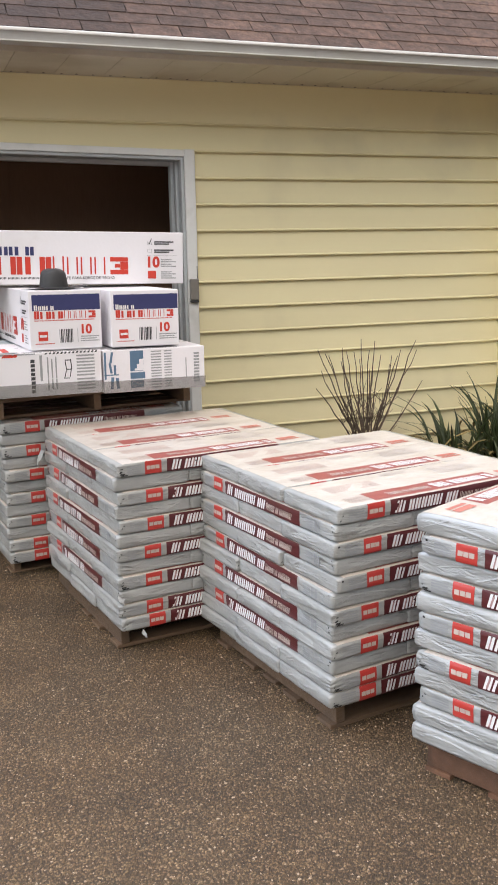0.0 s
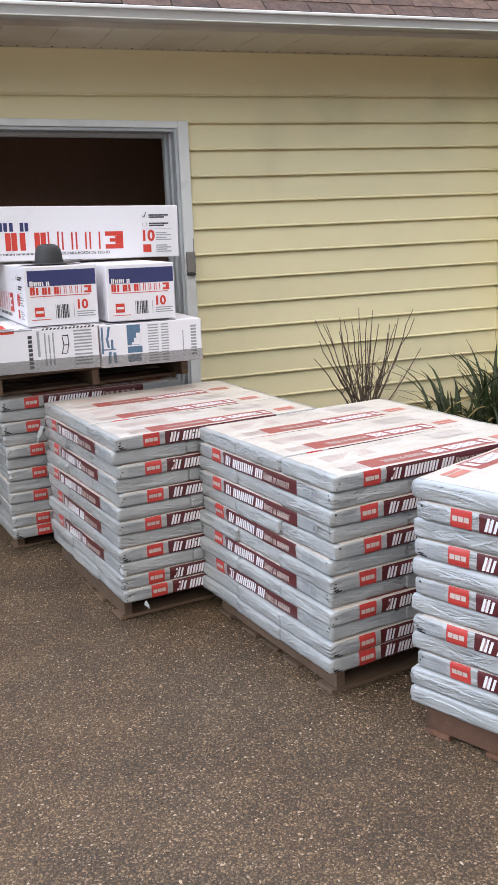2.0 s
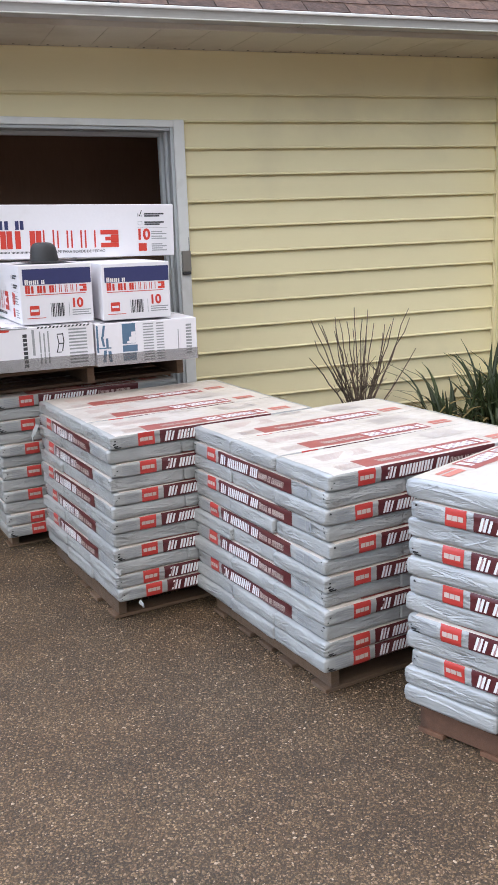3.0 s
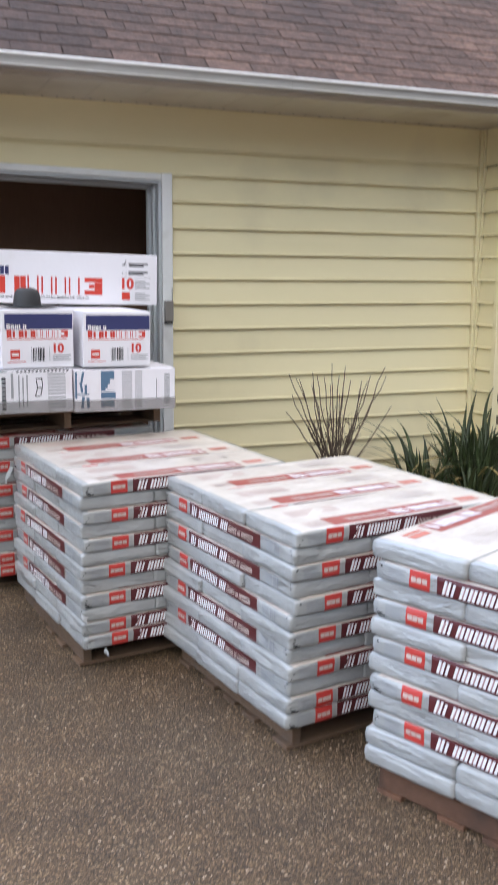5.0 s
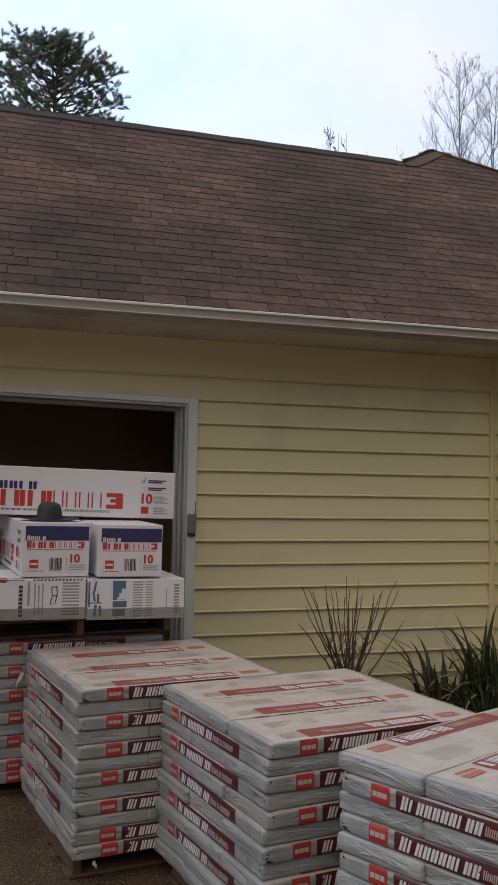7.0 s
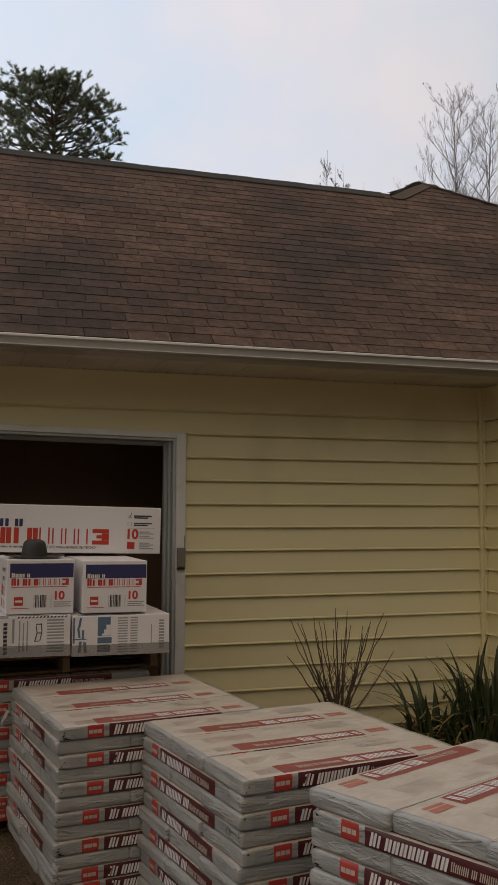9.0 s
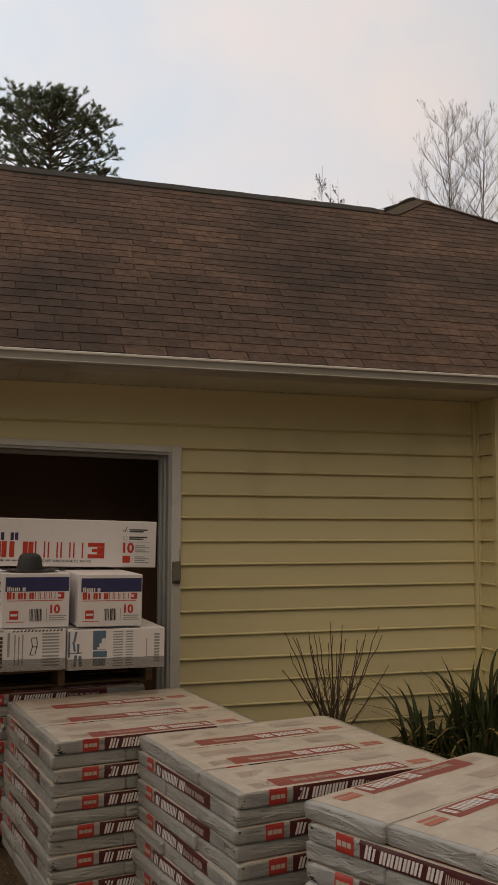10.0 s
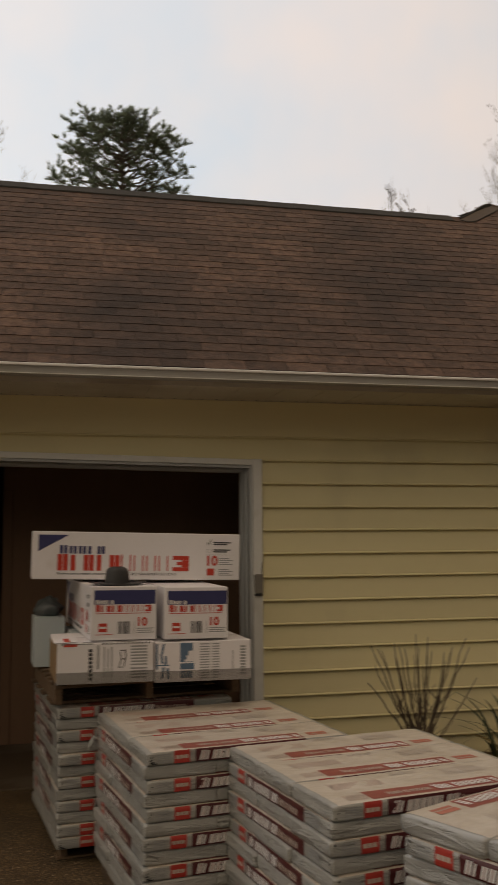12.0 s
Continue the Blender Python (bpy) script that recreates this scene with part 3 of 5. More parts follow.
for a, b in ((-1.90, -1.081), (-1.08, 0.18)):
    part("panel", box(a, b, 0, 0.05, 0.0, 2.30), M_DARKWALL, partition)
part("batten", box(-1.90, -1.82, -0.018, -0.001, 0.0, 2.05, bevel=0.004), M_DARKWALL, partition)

# ---- garage: eave, gutter, roof ----
fascia = new("fascia", mesh_of("fascia", extrude_x([(-0.632, 2.744), (-0.652, 2.744), (-0.652, 2.835), (-0.632, 2.835)], -6.4, 9.8), M_FASCIA))
tagged(fascia, "stained cream fascia board behind the gutter", "fascia", kind="structure")
soffit = thing("soffit", pose(0, 0, 0), "stained cream panelled soffit under the deep eave", "soffit", kind="structure")
soffit_panel = mesh_of("soffit_panel", box(0.001, 0.304, -0.6315, 0.018, 2.752, 2.764, bevel=0.002), M_FASCIA)
for k in range(53):
    ob = part("soffit_panel", soffit_panel, None, soffit)
    ob.location = (-6.4 + 0.305 * k, 0, 0)
vent_hole = mesh_of("vent_hole", box(-0.007, 0.007, -0.006, 0.006, 2.7500, 2.7535, bevel=0.0015), M_TEAR)
for k in range(88):
    ob = part("vent_hole", vent_hole, None, soffit)
    ob.location = (-2.60 + 0.1017 * k + 0.006 * math.sin(k * 2.3), -0.030, 0)
gutter = thing("gutter", pose(0, 0, 0), "white aluminium rain gutter along the eave", "gutter", kind="structure")
outer = [(-0.6525, 2.7745), (-0.742, 2.7735), (-0.7510, 2.7750), (-0.7530, 2.7840), (-0.7535, 2.796), (-0.756, 2.809), (-0.760, 2.8195), (-0.764, 2.827), (-0.766, 2.830), (-0.766, 2.841), (-0.754, 2.841)]
inner = [(-0.757, 2.832), (-0.752, 2.8195), (-0.748, 2.809), (-0.7455, 2.796), (-0.745, 2.7790), (-0.6525, 2.7785)]
part("trough", extrude_x(outer + inner, -6.45, 0.533), M_GUTTER_SHADED, gutter)
part("trough", extrude_x(outer + inner, 0.545, 9.82), M_GUTTER_SHADED, gutter)
part("joint_sleeve", extrude_x([(y - 0.0025 if y < -0.69 else y, z - 0.002) for y, z in outer] + [(-0.753, 2.833), (-0.746, 2.809), (-0.743, 2.796), (-0.742, 2.7810), (-0.6525, 2.7805)], 0.530, 0.548), M_GUTTER_SHADED, gutter)
# lip and bead carry painted highlights against the darkened trough
part("lip", extrude_x([(-0.752, 2.8425), (-0.7690, 2.8440), (-0.7735, 2.8400), (-0.7740, 2.8290), (-0.7700, 2.8250), (-0.7665, 2.8260), (-0.7665, 2.8415), (-0.752, 2.8415)], -6.45, 9.82), M_GUTTER_LIT, gutter, "rolled front lip, lightened as if lit")
part("bead", extrude_x([(-0.7515, 2.7755), (-0.7560, 2.7755), (-0.7585, 2.7785), (-0.7570, 2.7815), (-0.7535, 2.7830)], -6.45, 9.82), M_GUTTER_LIT, gutter)

PITCH = math.atan(10 / 12)
EAVE_Y, EAVE_Z = -0.728, 2.852
COURSE, TAB = 0.119, 0.2858
RIDGE_N = 27.95
ridge_y, ridge_z = EAVE_Y + RIDGE_N * COURSE * math.cos(PITCH), EAVE_Z + RIDGE_N * COURSE * math.sin(PITCH)


def on_roof(x, s, h=0.0):
    """A place on the front slope: s metres up from the eave, h above it."""
    return Vector((x, EAVE_Y + s * math.cos(PITCH) - h * math.sin(PITCH), EAVE_Z + s * math.sin(PITCH) + h * math.cos(PITCH)))


PEAK_X, PEAK_S = 3.103, 3.778
RIDGE_S = RIDGE_N * COURSE
END_X, DIP_X = 2.456, 2.550
EAVE_END = 9.456
peak, back_y = on_roof(PEAK_X, PEAK_S), 2 * ridge_y - EAVE_Y
v = [on_roof(-6.5, -0.02), on_roof(EAVE_END, -0.02), peak, on_roof(DIP_X, RIDGE_S), on_roof(-6.5, RIDGE_S)]
v += [Vector((-6.5, back_y, EAVE_Z)), Vector((PEAK_X - 1.2, back_y, EAVE_Z)), Vector((PEAK_X, 11, peak.z)), Vector((PEAK_X - 3.1, 11, EAVE_Z)), Vector((EAVE_END, 11, EAVE_Z))]
bm = bmesh.new()
top = [bm.verts.new(q) for q in v]
for ids in ((1, 2, 3), (0, 1, 3), (0, 3, 4), (4, 3, 6, 5), (3, 2, 7), (3, 7, 8), (3, 8, 6), (2, 1, 9, 7)):
    bm.faces.new([top[i] for i in ids])
bmesh.ops.translate(bm, verts=bm.verts, vec=(0, 0, -0.012))
deep = bmesh.ops.extrude_face_region(bm, geom=bm.faces[:])
bmesh.ops.translate(bm, verts=[g for g in deep["geom"] if isinstance(g, bmesh.types.BMVert)], vec=(0, 0, -0.05))
bmesh.ops.recalc_face_normals(bm, faces=bm.faces)
roof = new("roof", mesh_of("roof", bm, M_ROOFBASE))
tagged(roof, "weathered brown three-tab asphalt shingle roof", "roof", kind="structure")
gable = new("wall_gable", mesh_of("wall_gable", box(-6.05, -5.9, 0.17, 5.1, 2.7, 2.95), M_BACK))
tagged(gable, "yellow garage end wall under the roof", "wall", kind="structure")

# ---- shingle bundles on pallets ----
BL, BW, BH = 0.984, 0.336, 0.0605
NX, NY, NZ = 40, 24, 6


def bundle_skin(seed):
    """The place on a wrapped bundle's surface for a place on a plain block; prints use the same one, so they lie on the film."""
    def skin(x, y, z, lift=0.0):
        u, w, h = x / (BL / 2), y / (BW / 2), (z - BH / 2) / (BH / 2)
        # rounded long edges and pillowed ends
        sag = 0.004 * max(0.0, abs(u) - 0.93) / 0.07
        q = Vector((x, y, z))
        if abs(w) > 0.9 and abs(h) > 0.4:
            q.y -= math.copysign(0.0022 * ((abs(h) - 0.4) / 0.6) ** 4, w)
        if abs(h) > 0.9:
            q.z -= math.copysign(0.0022 * max(0.0, (abs(w) - 0.82) / 0.18) ** 2 + sag * 0.6, h)
        if abs(u) > 0.97:
            q.x -= math.copysign(0.0035 * max(0.0, abs(h) - 0.2) ** 2, u)
        n1 = noise.noise((x * 5 + seed * 7.1, y * 7, z * 12 + seed))
        n2 = noise.noise((x * 14 + seed * 3.3, y * 16, z * 35))
        normal = Vector((0, 0, 0))
        if abs(h) > 0.99:
            normal.z = math.copysign(1, h)
        if abs(w) > 0.99:
            normal.y = math.copysign(1, w)
        if abs(u) > 0.99:
            normal.x = math.copysign(1, u)
        if normal.length:
            normal.normalize()
        n3 = noise.noise((x * 3 + seed * 5.7, y * 3, z * 42 + x * 6))
        n4 = noise.noise((x * 9 + seed * 2.9, y * 9, z * 70 + y * 9))
        side = 1.0 - 0.55 * abs(normal.z)
        end = abs(normal.x)
        q += normal * ((0.0036 * n1 + 0.0022 * n2) * side + (0.0022 + 0.0030 * end) * n3 * (1.0 - abs(normal.z)) + 0.0022 * n4 * (0.35 + end) * (1.0 - abs(normal.z)) + lift)
        return q
    return skin


def patch(skin, face, i0, i1, j0, j1, lift, di=1.0):
    """A print that follows the film: cells i along the length, j up the side ('side') or across the top ('top')."""
    bm = bmesh.new()
    rows = []
    for j in range(j0, j1 + 1):
        row = []
        for i in range(i0, i1 + 1):
            x = -BL / 2 + BL * i / NX
            q = skin(x, -BW / 2, BH * j / NZ, lift) if face == "side" else skin(x, -BW / 2 + BW * j / NY, BH, lift)
            row.append(bm.verts.new(q))
        rows.append(row)
    for a, b in zip(rows, rows[1:]):
        for k in range(len(a) - 1):
            bm.faces.new((a[k], a[k + 1], b[k + 1], b[k]))
    for f in bm.faces:
        f.smooth = True
    return bm


def skin_bars(skin, face, rects, lift):
    """Plain slanted bars laid on the film: (x0, x1, low, high, slant), in metres from the bundle's corner."""
    bm = bmesh.new()
    for x0, x1, a, b, s in rects:
        pts = []
        for x, h in ((x0, a), (x1, a), (x1 + s, b), (x0 + s, b)):
            pts.append(skin(x - BL / 2, -BW / 2, h, lift) if face == "side" else skin(x - BL / 2, -BW / 2 + h, BH, lift))
        bm.faces.new([bm.verts.new(q) for q in pts])
    return bm


def word_strokes(x0, x1, letters, low, high, thick, slant, narrow=(1,)):
    """A word's place as a row of plain bars, a close pair for a wide letter and one for a narrow letter."""
    out, pitch = [], (x1 - x0) / letters
    for k in range(letters):
        a = x0 + k * pitch
        top = high + (0.004 if k == 0 else 0)
        out.append((a, a + thick, low, top, slant))
        if k not in narrow:
            out.append((a + pitch * 0.80 - thick, a + pitch * 0.80, low, top, slant))
    return out


def word_fill(x0, x1, letters, low, high, thick, slant, narrow=(1,)):
    """The paler middles between the stems of a row of bars."""
    out, pitch = [], (x1 - x0) / letters
    for k in range(letters):
        if k not in narrow:
            a, h = x0 + k * pitch, high - low
            out.append((a + thick * 0.9, a + pitch * 0.80 - thick * 0.9, low + h * 0.06, low + h * 0.94, slant))
    return out


def shingle_bundle(seed):
    """A white film-wrapped bundle with its printed side and top bands."""
    skin = bundle_skin(seed)
    t = thing("shingle_bundle", pose(0, 0, 0), "white plastic-wrapped shingle bundle with dark red printed band", "shingle bundle", "shingle bundles on pallets")
    bm = bmesh.new()
    made = {}

    def vert(i, j, k):
        if (i, j, k) not in made:
            made[i, j, k] = bm.verts.new(skin(-BL / 2 + BL * i / NX, -BW / 2 + BW * j / NY, BH * k / NZ))
        return made[i, j, k]

    for i in range(NX):
        for j in range(NY):
            bm.faces.new((vert(i, j, NZ), vert(i + 1, j, NZ), vert(i + 1, j + 1, NZ), vert(i, j + 1, NZ)))
            bm.faces.new((vert(i, j, 0), vert(i, j + 1, 0), vert(i + 1, j + 1, 0), vert(i + 1, j, 0)))
        for k in range(NZ):
            bm.faces.new((vert(i, 0, k), vert(i + 1, 0, k), vert(i + 1, 0, k + 1), vert(i, 0, k + 1)))
            bm.faces.new((vert(i, NY, k), vert(i, NY, k + 1), vert(i + 1, NY, k + 1), vert(i + 1, NY, k)))
    for j in range(NY):
        for k in range(NZ):
            bm.faces.new((vert(0, j, k), vert(0, j, k + 1), vert(0, j + 1, k + 1), vert(0, j + 1, k)))
            bm.faces.new((vert(NX, j, k), vert(NX, j + 1, k), vert(NX, j + 1, k + 1), vert(NX, j, k + 1)))
    for f in bm.faces:
        f.smooth = True
    for e in bm.edges:
        e.smooth = e.calc_face_angle(0.0) < 0.75
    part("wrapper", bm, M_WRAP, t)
    band = part("side_band", patch(skin, "side", 9, 31, 0, 6, 0.0010), M_BAND_SHADED, t, "dark red printed band")
    word, line = (0.240, 0.528, 10, 0.0085, 0.0480, 0.0090, 0.011, (1, 7)), (0.537, 0.715, 13, 0.014, 0.038, 0.0038, 0.004, (4, 6))
    part("print_line", skin_bars(skin, "side", word_strokes(*word), 0.0026), M_INK, band)
    part("print_line", skin_bars(skin, "side", word_fill(*word), 0.0024), M_HALFINK, band)
    part("print_line", skin_bars(skin, "side", word_strokes(*line), 0.0026), M_PALEINK, band)
    logo = part("logo_patch", patch(skin, "side", 5, 8, 0, 6, 0.0012), M_LOGO, t, "plain red square print")
    part("print_bar", skin_bars(skin, "side", [(0.130 + 0.0197 * k, 0.1475 + 0.0197 * k, 0.0225, 0.0385, 0.0) for k in range(3)], 0.0028), M_PALEINK, logo)
    part("small_print", skin_bars(skin, "side", [(0.045, 0.108, 0.010 + 0.0085 * r, 0.0145 + 0.0085 * r, 0.0) for r in range(5)]
         + [(0.80, 0.845, 0.010 + 0.0085 * r, 0.0145 + 0.0085 * r, 0.0) for r in range(5)] + [(0.855, 0.865, 0.010, 0.05, 0.0), (0.87, 0.874, 0.010, 0.05, 0.0), (0.88, 0.89, 0.010, 0.05, 0.0)], 0.0016), M_GREYINK, t)
    part("top_panel", patch(skin, "top", 1, 39, 0, 24, 0.0004), M_TOPFILM_LIT, t, "beige printed top of the film, lightened for sky light")
    tband = part("top_band", patch(skin, "top", 7, 31, 1, 8, 0.0010), M_BANDTOP, t, "paler red printed band on top")
    word, line = (0.470, 0.758, 10, 0.030, 0.084, 0.0092, -0.010, (2, 8)), (0.255, 0.445, 13, 0.040, 0.072, 0.0042, -0.003, (4, 6))
    part("print_line", skin_bars(skin, "top", word_strokes(*word), 0.0024), M_INK, tband)
    part("print_line", skin_bars(skin, "top", word_fill(*word), 0.0022), M_HALFINK, tband)
    part("print_line", skin_bars(skin, "top", word_strokes(*line), 0.0024), M_PALEINK, tband)
    part("top_logo", skin_bars(skin, "top", [(0.80, 0.90, 0.045, 0.062, 0.0), (0.80, 0.90, 0.070, 0.100, 0.0)], 0.0016), M_LOGOTOP, t)
    part("small_print", skin_bars(skin, "top", [(0.08, 0.17, 0.030 + 0.011 * r, 0.036 + 0.011 * r, 0.0) for r in range(6)], 0.0014), M_PALEINK, t)
    part("pale_print", skin_bars(skin, "top", [(0.62, 0.80, 0.190 + 0.012 * r, 0.197 + 0.012 * r, 0.0) for r in range(8)] + [(0.40, 0.52, 0.270 + 0.010 * r, 0.276 + 0.010 * r, 0.0) for r in range(4)], 0.0014), M_FAINT, t)
    part("pale_print", skin_bars(skin, "top", [(0.10, 0.32, 0.175 + 0.013 * r, 0.185 + 0.013 * r, 0.0) for r in range(6)], 0.0014), M_PALEINK, t)
    if seed in (1, 4):
        part("tear", skin_bars(skin, "side", [(0.010, 0.030, 0.012, 0.018, 0.006), (0.016, 0.044, 0.006, 0.011, 0.004)], 0.0022), M_TEAR, t, "small dark tear in the film")
    for end in (-1, 1):
        fold, rr = bmesh.new(), random.Random(seed * 7 + end)
        for _ in range(3):
            y0, y1 = sorted((rr.uniform(0.02, 0.98), rr.uniform(0.02, 0.98)))
            y1 = min(max(y1, y0 + 0.30), 0.985)
            z0, z1, bow = rr.uniform(0.10, 0.90), rr.uniform(0.10, 0.90), rr.uniform(-0.15, 0.15)
            row = []
            for q in range(13):
                f = q / 12
                y = -BW / 2 + BW * (y0 + (y1 - y0) * f)
                z = BH * min(max(z0 + (z1 - z0) * f + bow * math.sin(math.pi * f), 0.06), 0.92)
                h = 0.0022 * math.sin(math.pi * f) * rr.uniform(0.6, 1.2)
                row.append([fold.verts.new(skin(end * BL / 2, y, z + dz, lift)) for dz, lift in ((-0.0030, 0.0001), (-0.0006, h), (0.0042, 0.0001))])
            for a, b in zip(row, row[1:]):
                fold.faces.new((a[0], b[0], b[1], a[1]))
                fold.faces.new((a[1], b[1], b[2], a[2]))
        part("film_fold", fold, M_WRAP, t)
    r = random.Random(seed + 60)
    nicks = []
    for _ in range(5):
        x, z = r.choice((0.006, 0.010, 0.325, 0.34, 0.96)) + r.uniform(0, 0.012), r.uniform(0.004, 0.050)
        nicks.append((x, x + r.uniform(0.004, 0.011), z, z + r.uniform(0.003, 0.006), r.uniform(-0.004, 0.004)))
    part("nick", skin_bars(skin, "side", nicks, 0.0020), M_TEAR, t, "small dark nicks in the film")
    return t


BUNDLES = [shingle_bundle(s) for s in range(5)]
used = set()


def place_bundle(n, m, tall):
    if n not in used:
        used.add(n)
        b = BUNDLES[n]
        b.matrix_basis = m
    else:
        b = copy_thing(BUNDLES[n], m)
    b.scale = (1, 1, tall)
    return b


def pallet(m, w, d, h, label, low=0.05, wood=M_PALLET):
    """A two-way wooden pallet: boards along x on three stringers."""
    t = thing("pallet", m, label, "pallet", "wooden pallets")
    r = random.Random(round(m.translation.x * 100))
    th = 0.016
    for k, y in enumerate((0.045, 0.20, 0.355, d / 2, d - 0.355, d - 0.20, d - 0.045)):
        a = r.uniform(-0.004, 0.008)
        part("deck_board", box(a, w + r.uniform(-0.012, 0.012), y - 0.042, y + 0.042, h - th, h, bevel=0.002), wood, t)
    for k, y in enumerate((low, 0.28, d / 2, d - 0.28, d - 0.05)):
        a = r.uniform(-0.022, -0.004)
        part("bottom_board", box(a, w + r.uniform(-0.01, 0.02), y - 0.048, y + 0.048, 0, th, bevel=0.002), wood, t)
    for x in (0.022, w / 2, w - 0.022):
        part("stringer", box(x - 0.019, x + 0.019, 0.004, d - 0.004, th + 0.0005, h - th - 0.0005, bevel=0.003), wood, t)
    return t


def stack(x, y, yaw, z0, tall, flip, seed, lean=0.0, foot=0.105, shift=(0.034, 0.085), wood=M_PALLET):
    """Twelve crossed layers of three bundles on a pallet; (x, y) is the corner, the long edge of the top bundles runs along yaw."""
    r = random.Random(seed)
    base = pose(x, y, 0, 0, 0, yaw)
    pallet(base @ pose(shift[0] - lean, shift[1], z0), 0.95, 0.89, foot, "reddish wooden pallet under a shingle stack" if wood is M_REDWOOD else "weathered wooden pallet under a shingle stack", wood=wood)
    made = []
    for layer in range(12):
        z = z0 + foot + 0.001 + (11 - layer) * BH * tall
        cross = layer in (1, 3, 5, 7, 9)
        for k in range(3):
            dx, dy, a = r.uniform(-0.008, 0.008) - lean * layer / 11, r.uniform(-0.007, 0.007), r.uniform(-0.7, 0.7)
            if cross:
                # labelled side faces the short way: turned a quarter, its print on the -x face
                m = base @ pose(BW * (k + 0.5) + dx + 0.007, 0.504 + dy, z, 0, 0, -90 + a)
            else:
                m = base @ pose(0.499 + dx, BW * (k + 0.5) + dy, z, 0, 0, a + (180 if flip else 0))
            made.append(place_bundle(r.randrange(5), m, tall * 0.965))
    return base, made


def torn_film(bundle, at, wide, drop, seed):
    """A loose shred of film that hangs from a bundle's edge, curled at its tip."""
    r = random.Random(seed)
    verts, faces, n = [], [], 7
    for i in range(n + 1):
        f = i / n
        w = wide * (1 - 0.75 * f) * r.uniform(0.8, 1.15)
        y, z = -0.004 - 0.020 * math.sin(2.6 * f) - 0.012 * f, -drop * f
        lean = wide * 0.35 * math.sin(2.2 * f + seed)
        for k, u in enumerate((-1, -0.3, 0.4, 1)):
            verts.append((lean + u * w / 2, y - 0.006 * (k % 2) * r.uniform(0.4, 1.2), z + 0.004 * r.uniform(-1, 1)))
    for i in range(n):
        for k in range(3):
            a = 4 * i + k
            faces.append((a, a + 1, a + 5, a + 4))
    ob = part("torn_film", from_lists("torn_film", verts, faces, M_WRAP), None, bundle, "loose torn shred of white film")
    ob.matrix_basis = Matrix.Diagonal((1, 1, bundle.scale[2], 1)).inverted() @ pose(*bundle.matrix_basis.translation, *[math.degrees(a) for a in bundle.matrix_basis.to_euler()]).inverted() @ at


stack(-0.634, -3.445, 9.3, -0.022, 1.0, False, 11, 0.022, shift=(0.062, 0.050))
near, laid = stack(-1.172, -2.520, 8.3, -0.014, 1.0, False, 12, 0.014)
torn_film(laid[3 * 2 + 2], near @ pose(-0.016, 0.985, 0.705, 0, 0, -80), 0.060, 0.085, 1)
torn_film(laid[3 * 11], near @ pose(0.080, -0.004, 0.078, 0, -60, 0), 0.020, 0.018, 2)
torn_film(laid[3 * 9], near @ pose(0.010, 0.000, 0.245, 0, 25, -20), 0.030, 0.022, 5)
C_YAW = 25.0
cw = Vector((math.sin(radians(C_YAW)), -math.cos(radians(C_YAW)), 0))
C0 = Vector((-0.457, -3.713, 0)) + cw * 1.008
stack(C0.x - 0.022, C0.y, C_YAW, -0.022, 1.055, True, 13, 0.012, wood=M_REDWOOD)
stack(-1.518, -1.470, 7.0, 0.022, 1.01, False, 14, foot=0.083)


# ---- cartons on the far stack ----
def plane_bars(rects, y=-0.0012):
    """Plain printed bars (x0, x1, z0, z1, slant) on an upright face that looks along -y."""
    bm = bmesh.new()
    for x0, x1, a, b, s in rects:
        bm.faces.new([bm.verts.new(q) for q in ((x0, y, a), (x1, y, a), (x1 + s, y, b), (x0 + s, y, b))])
    return bm


def carton(name, m, w, d, h, label, group, material=None):
    t = thing(name, m, label, "cardboard box", group)
    bm = box(0, w, 0, d, 0, h, bevel=0.004)
    part("body", bm, material or M_CARTON, t)
    part("tape", box(0.002, w - 0.002, d / 2 - 0.025, d / 2 + 0.025, h + 0.0005, h + 0.0012), M_KRAFT if material is M_KRAFT else M_CARTON, t)
    part("flap_gap", box(0.004, w - 0.004, d / 2 - 0.0015, d / 2 + 0.0015, h + 0.0014, h + 0.0018), M_GREYINK, t)
    return t


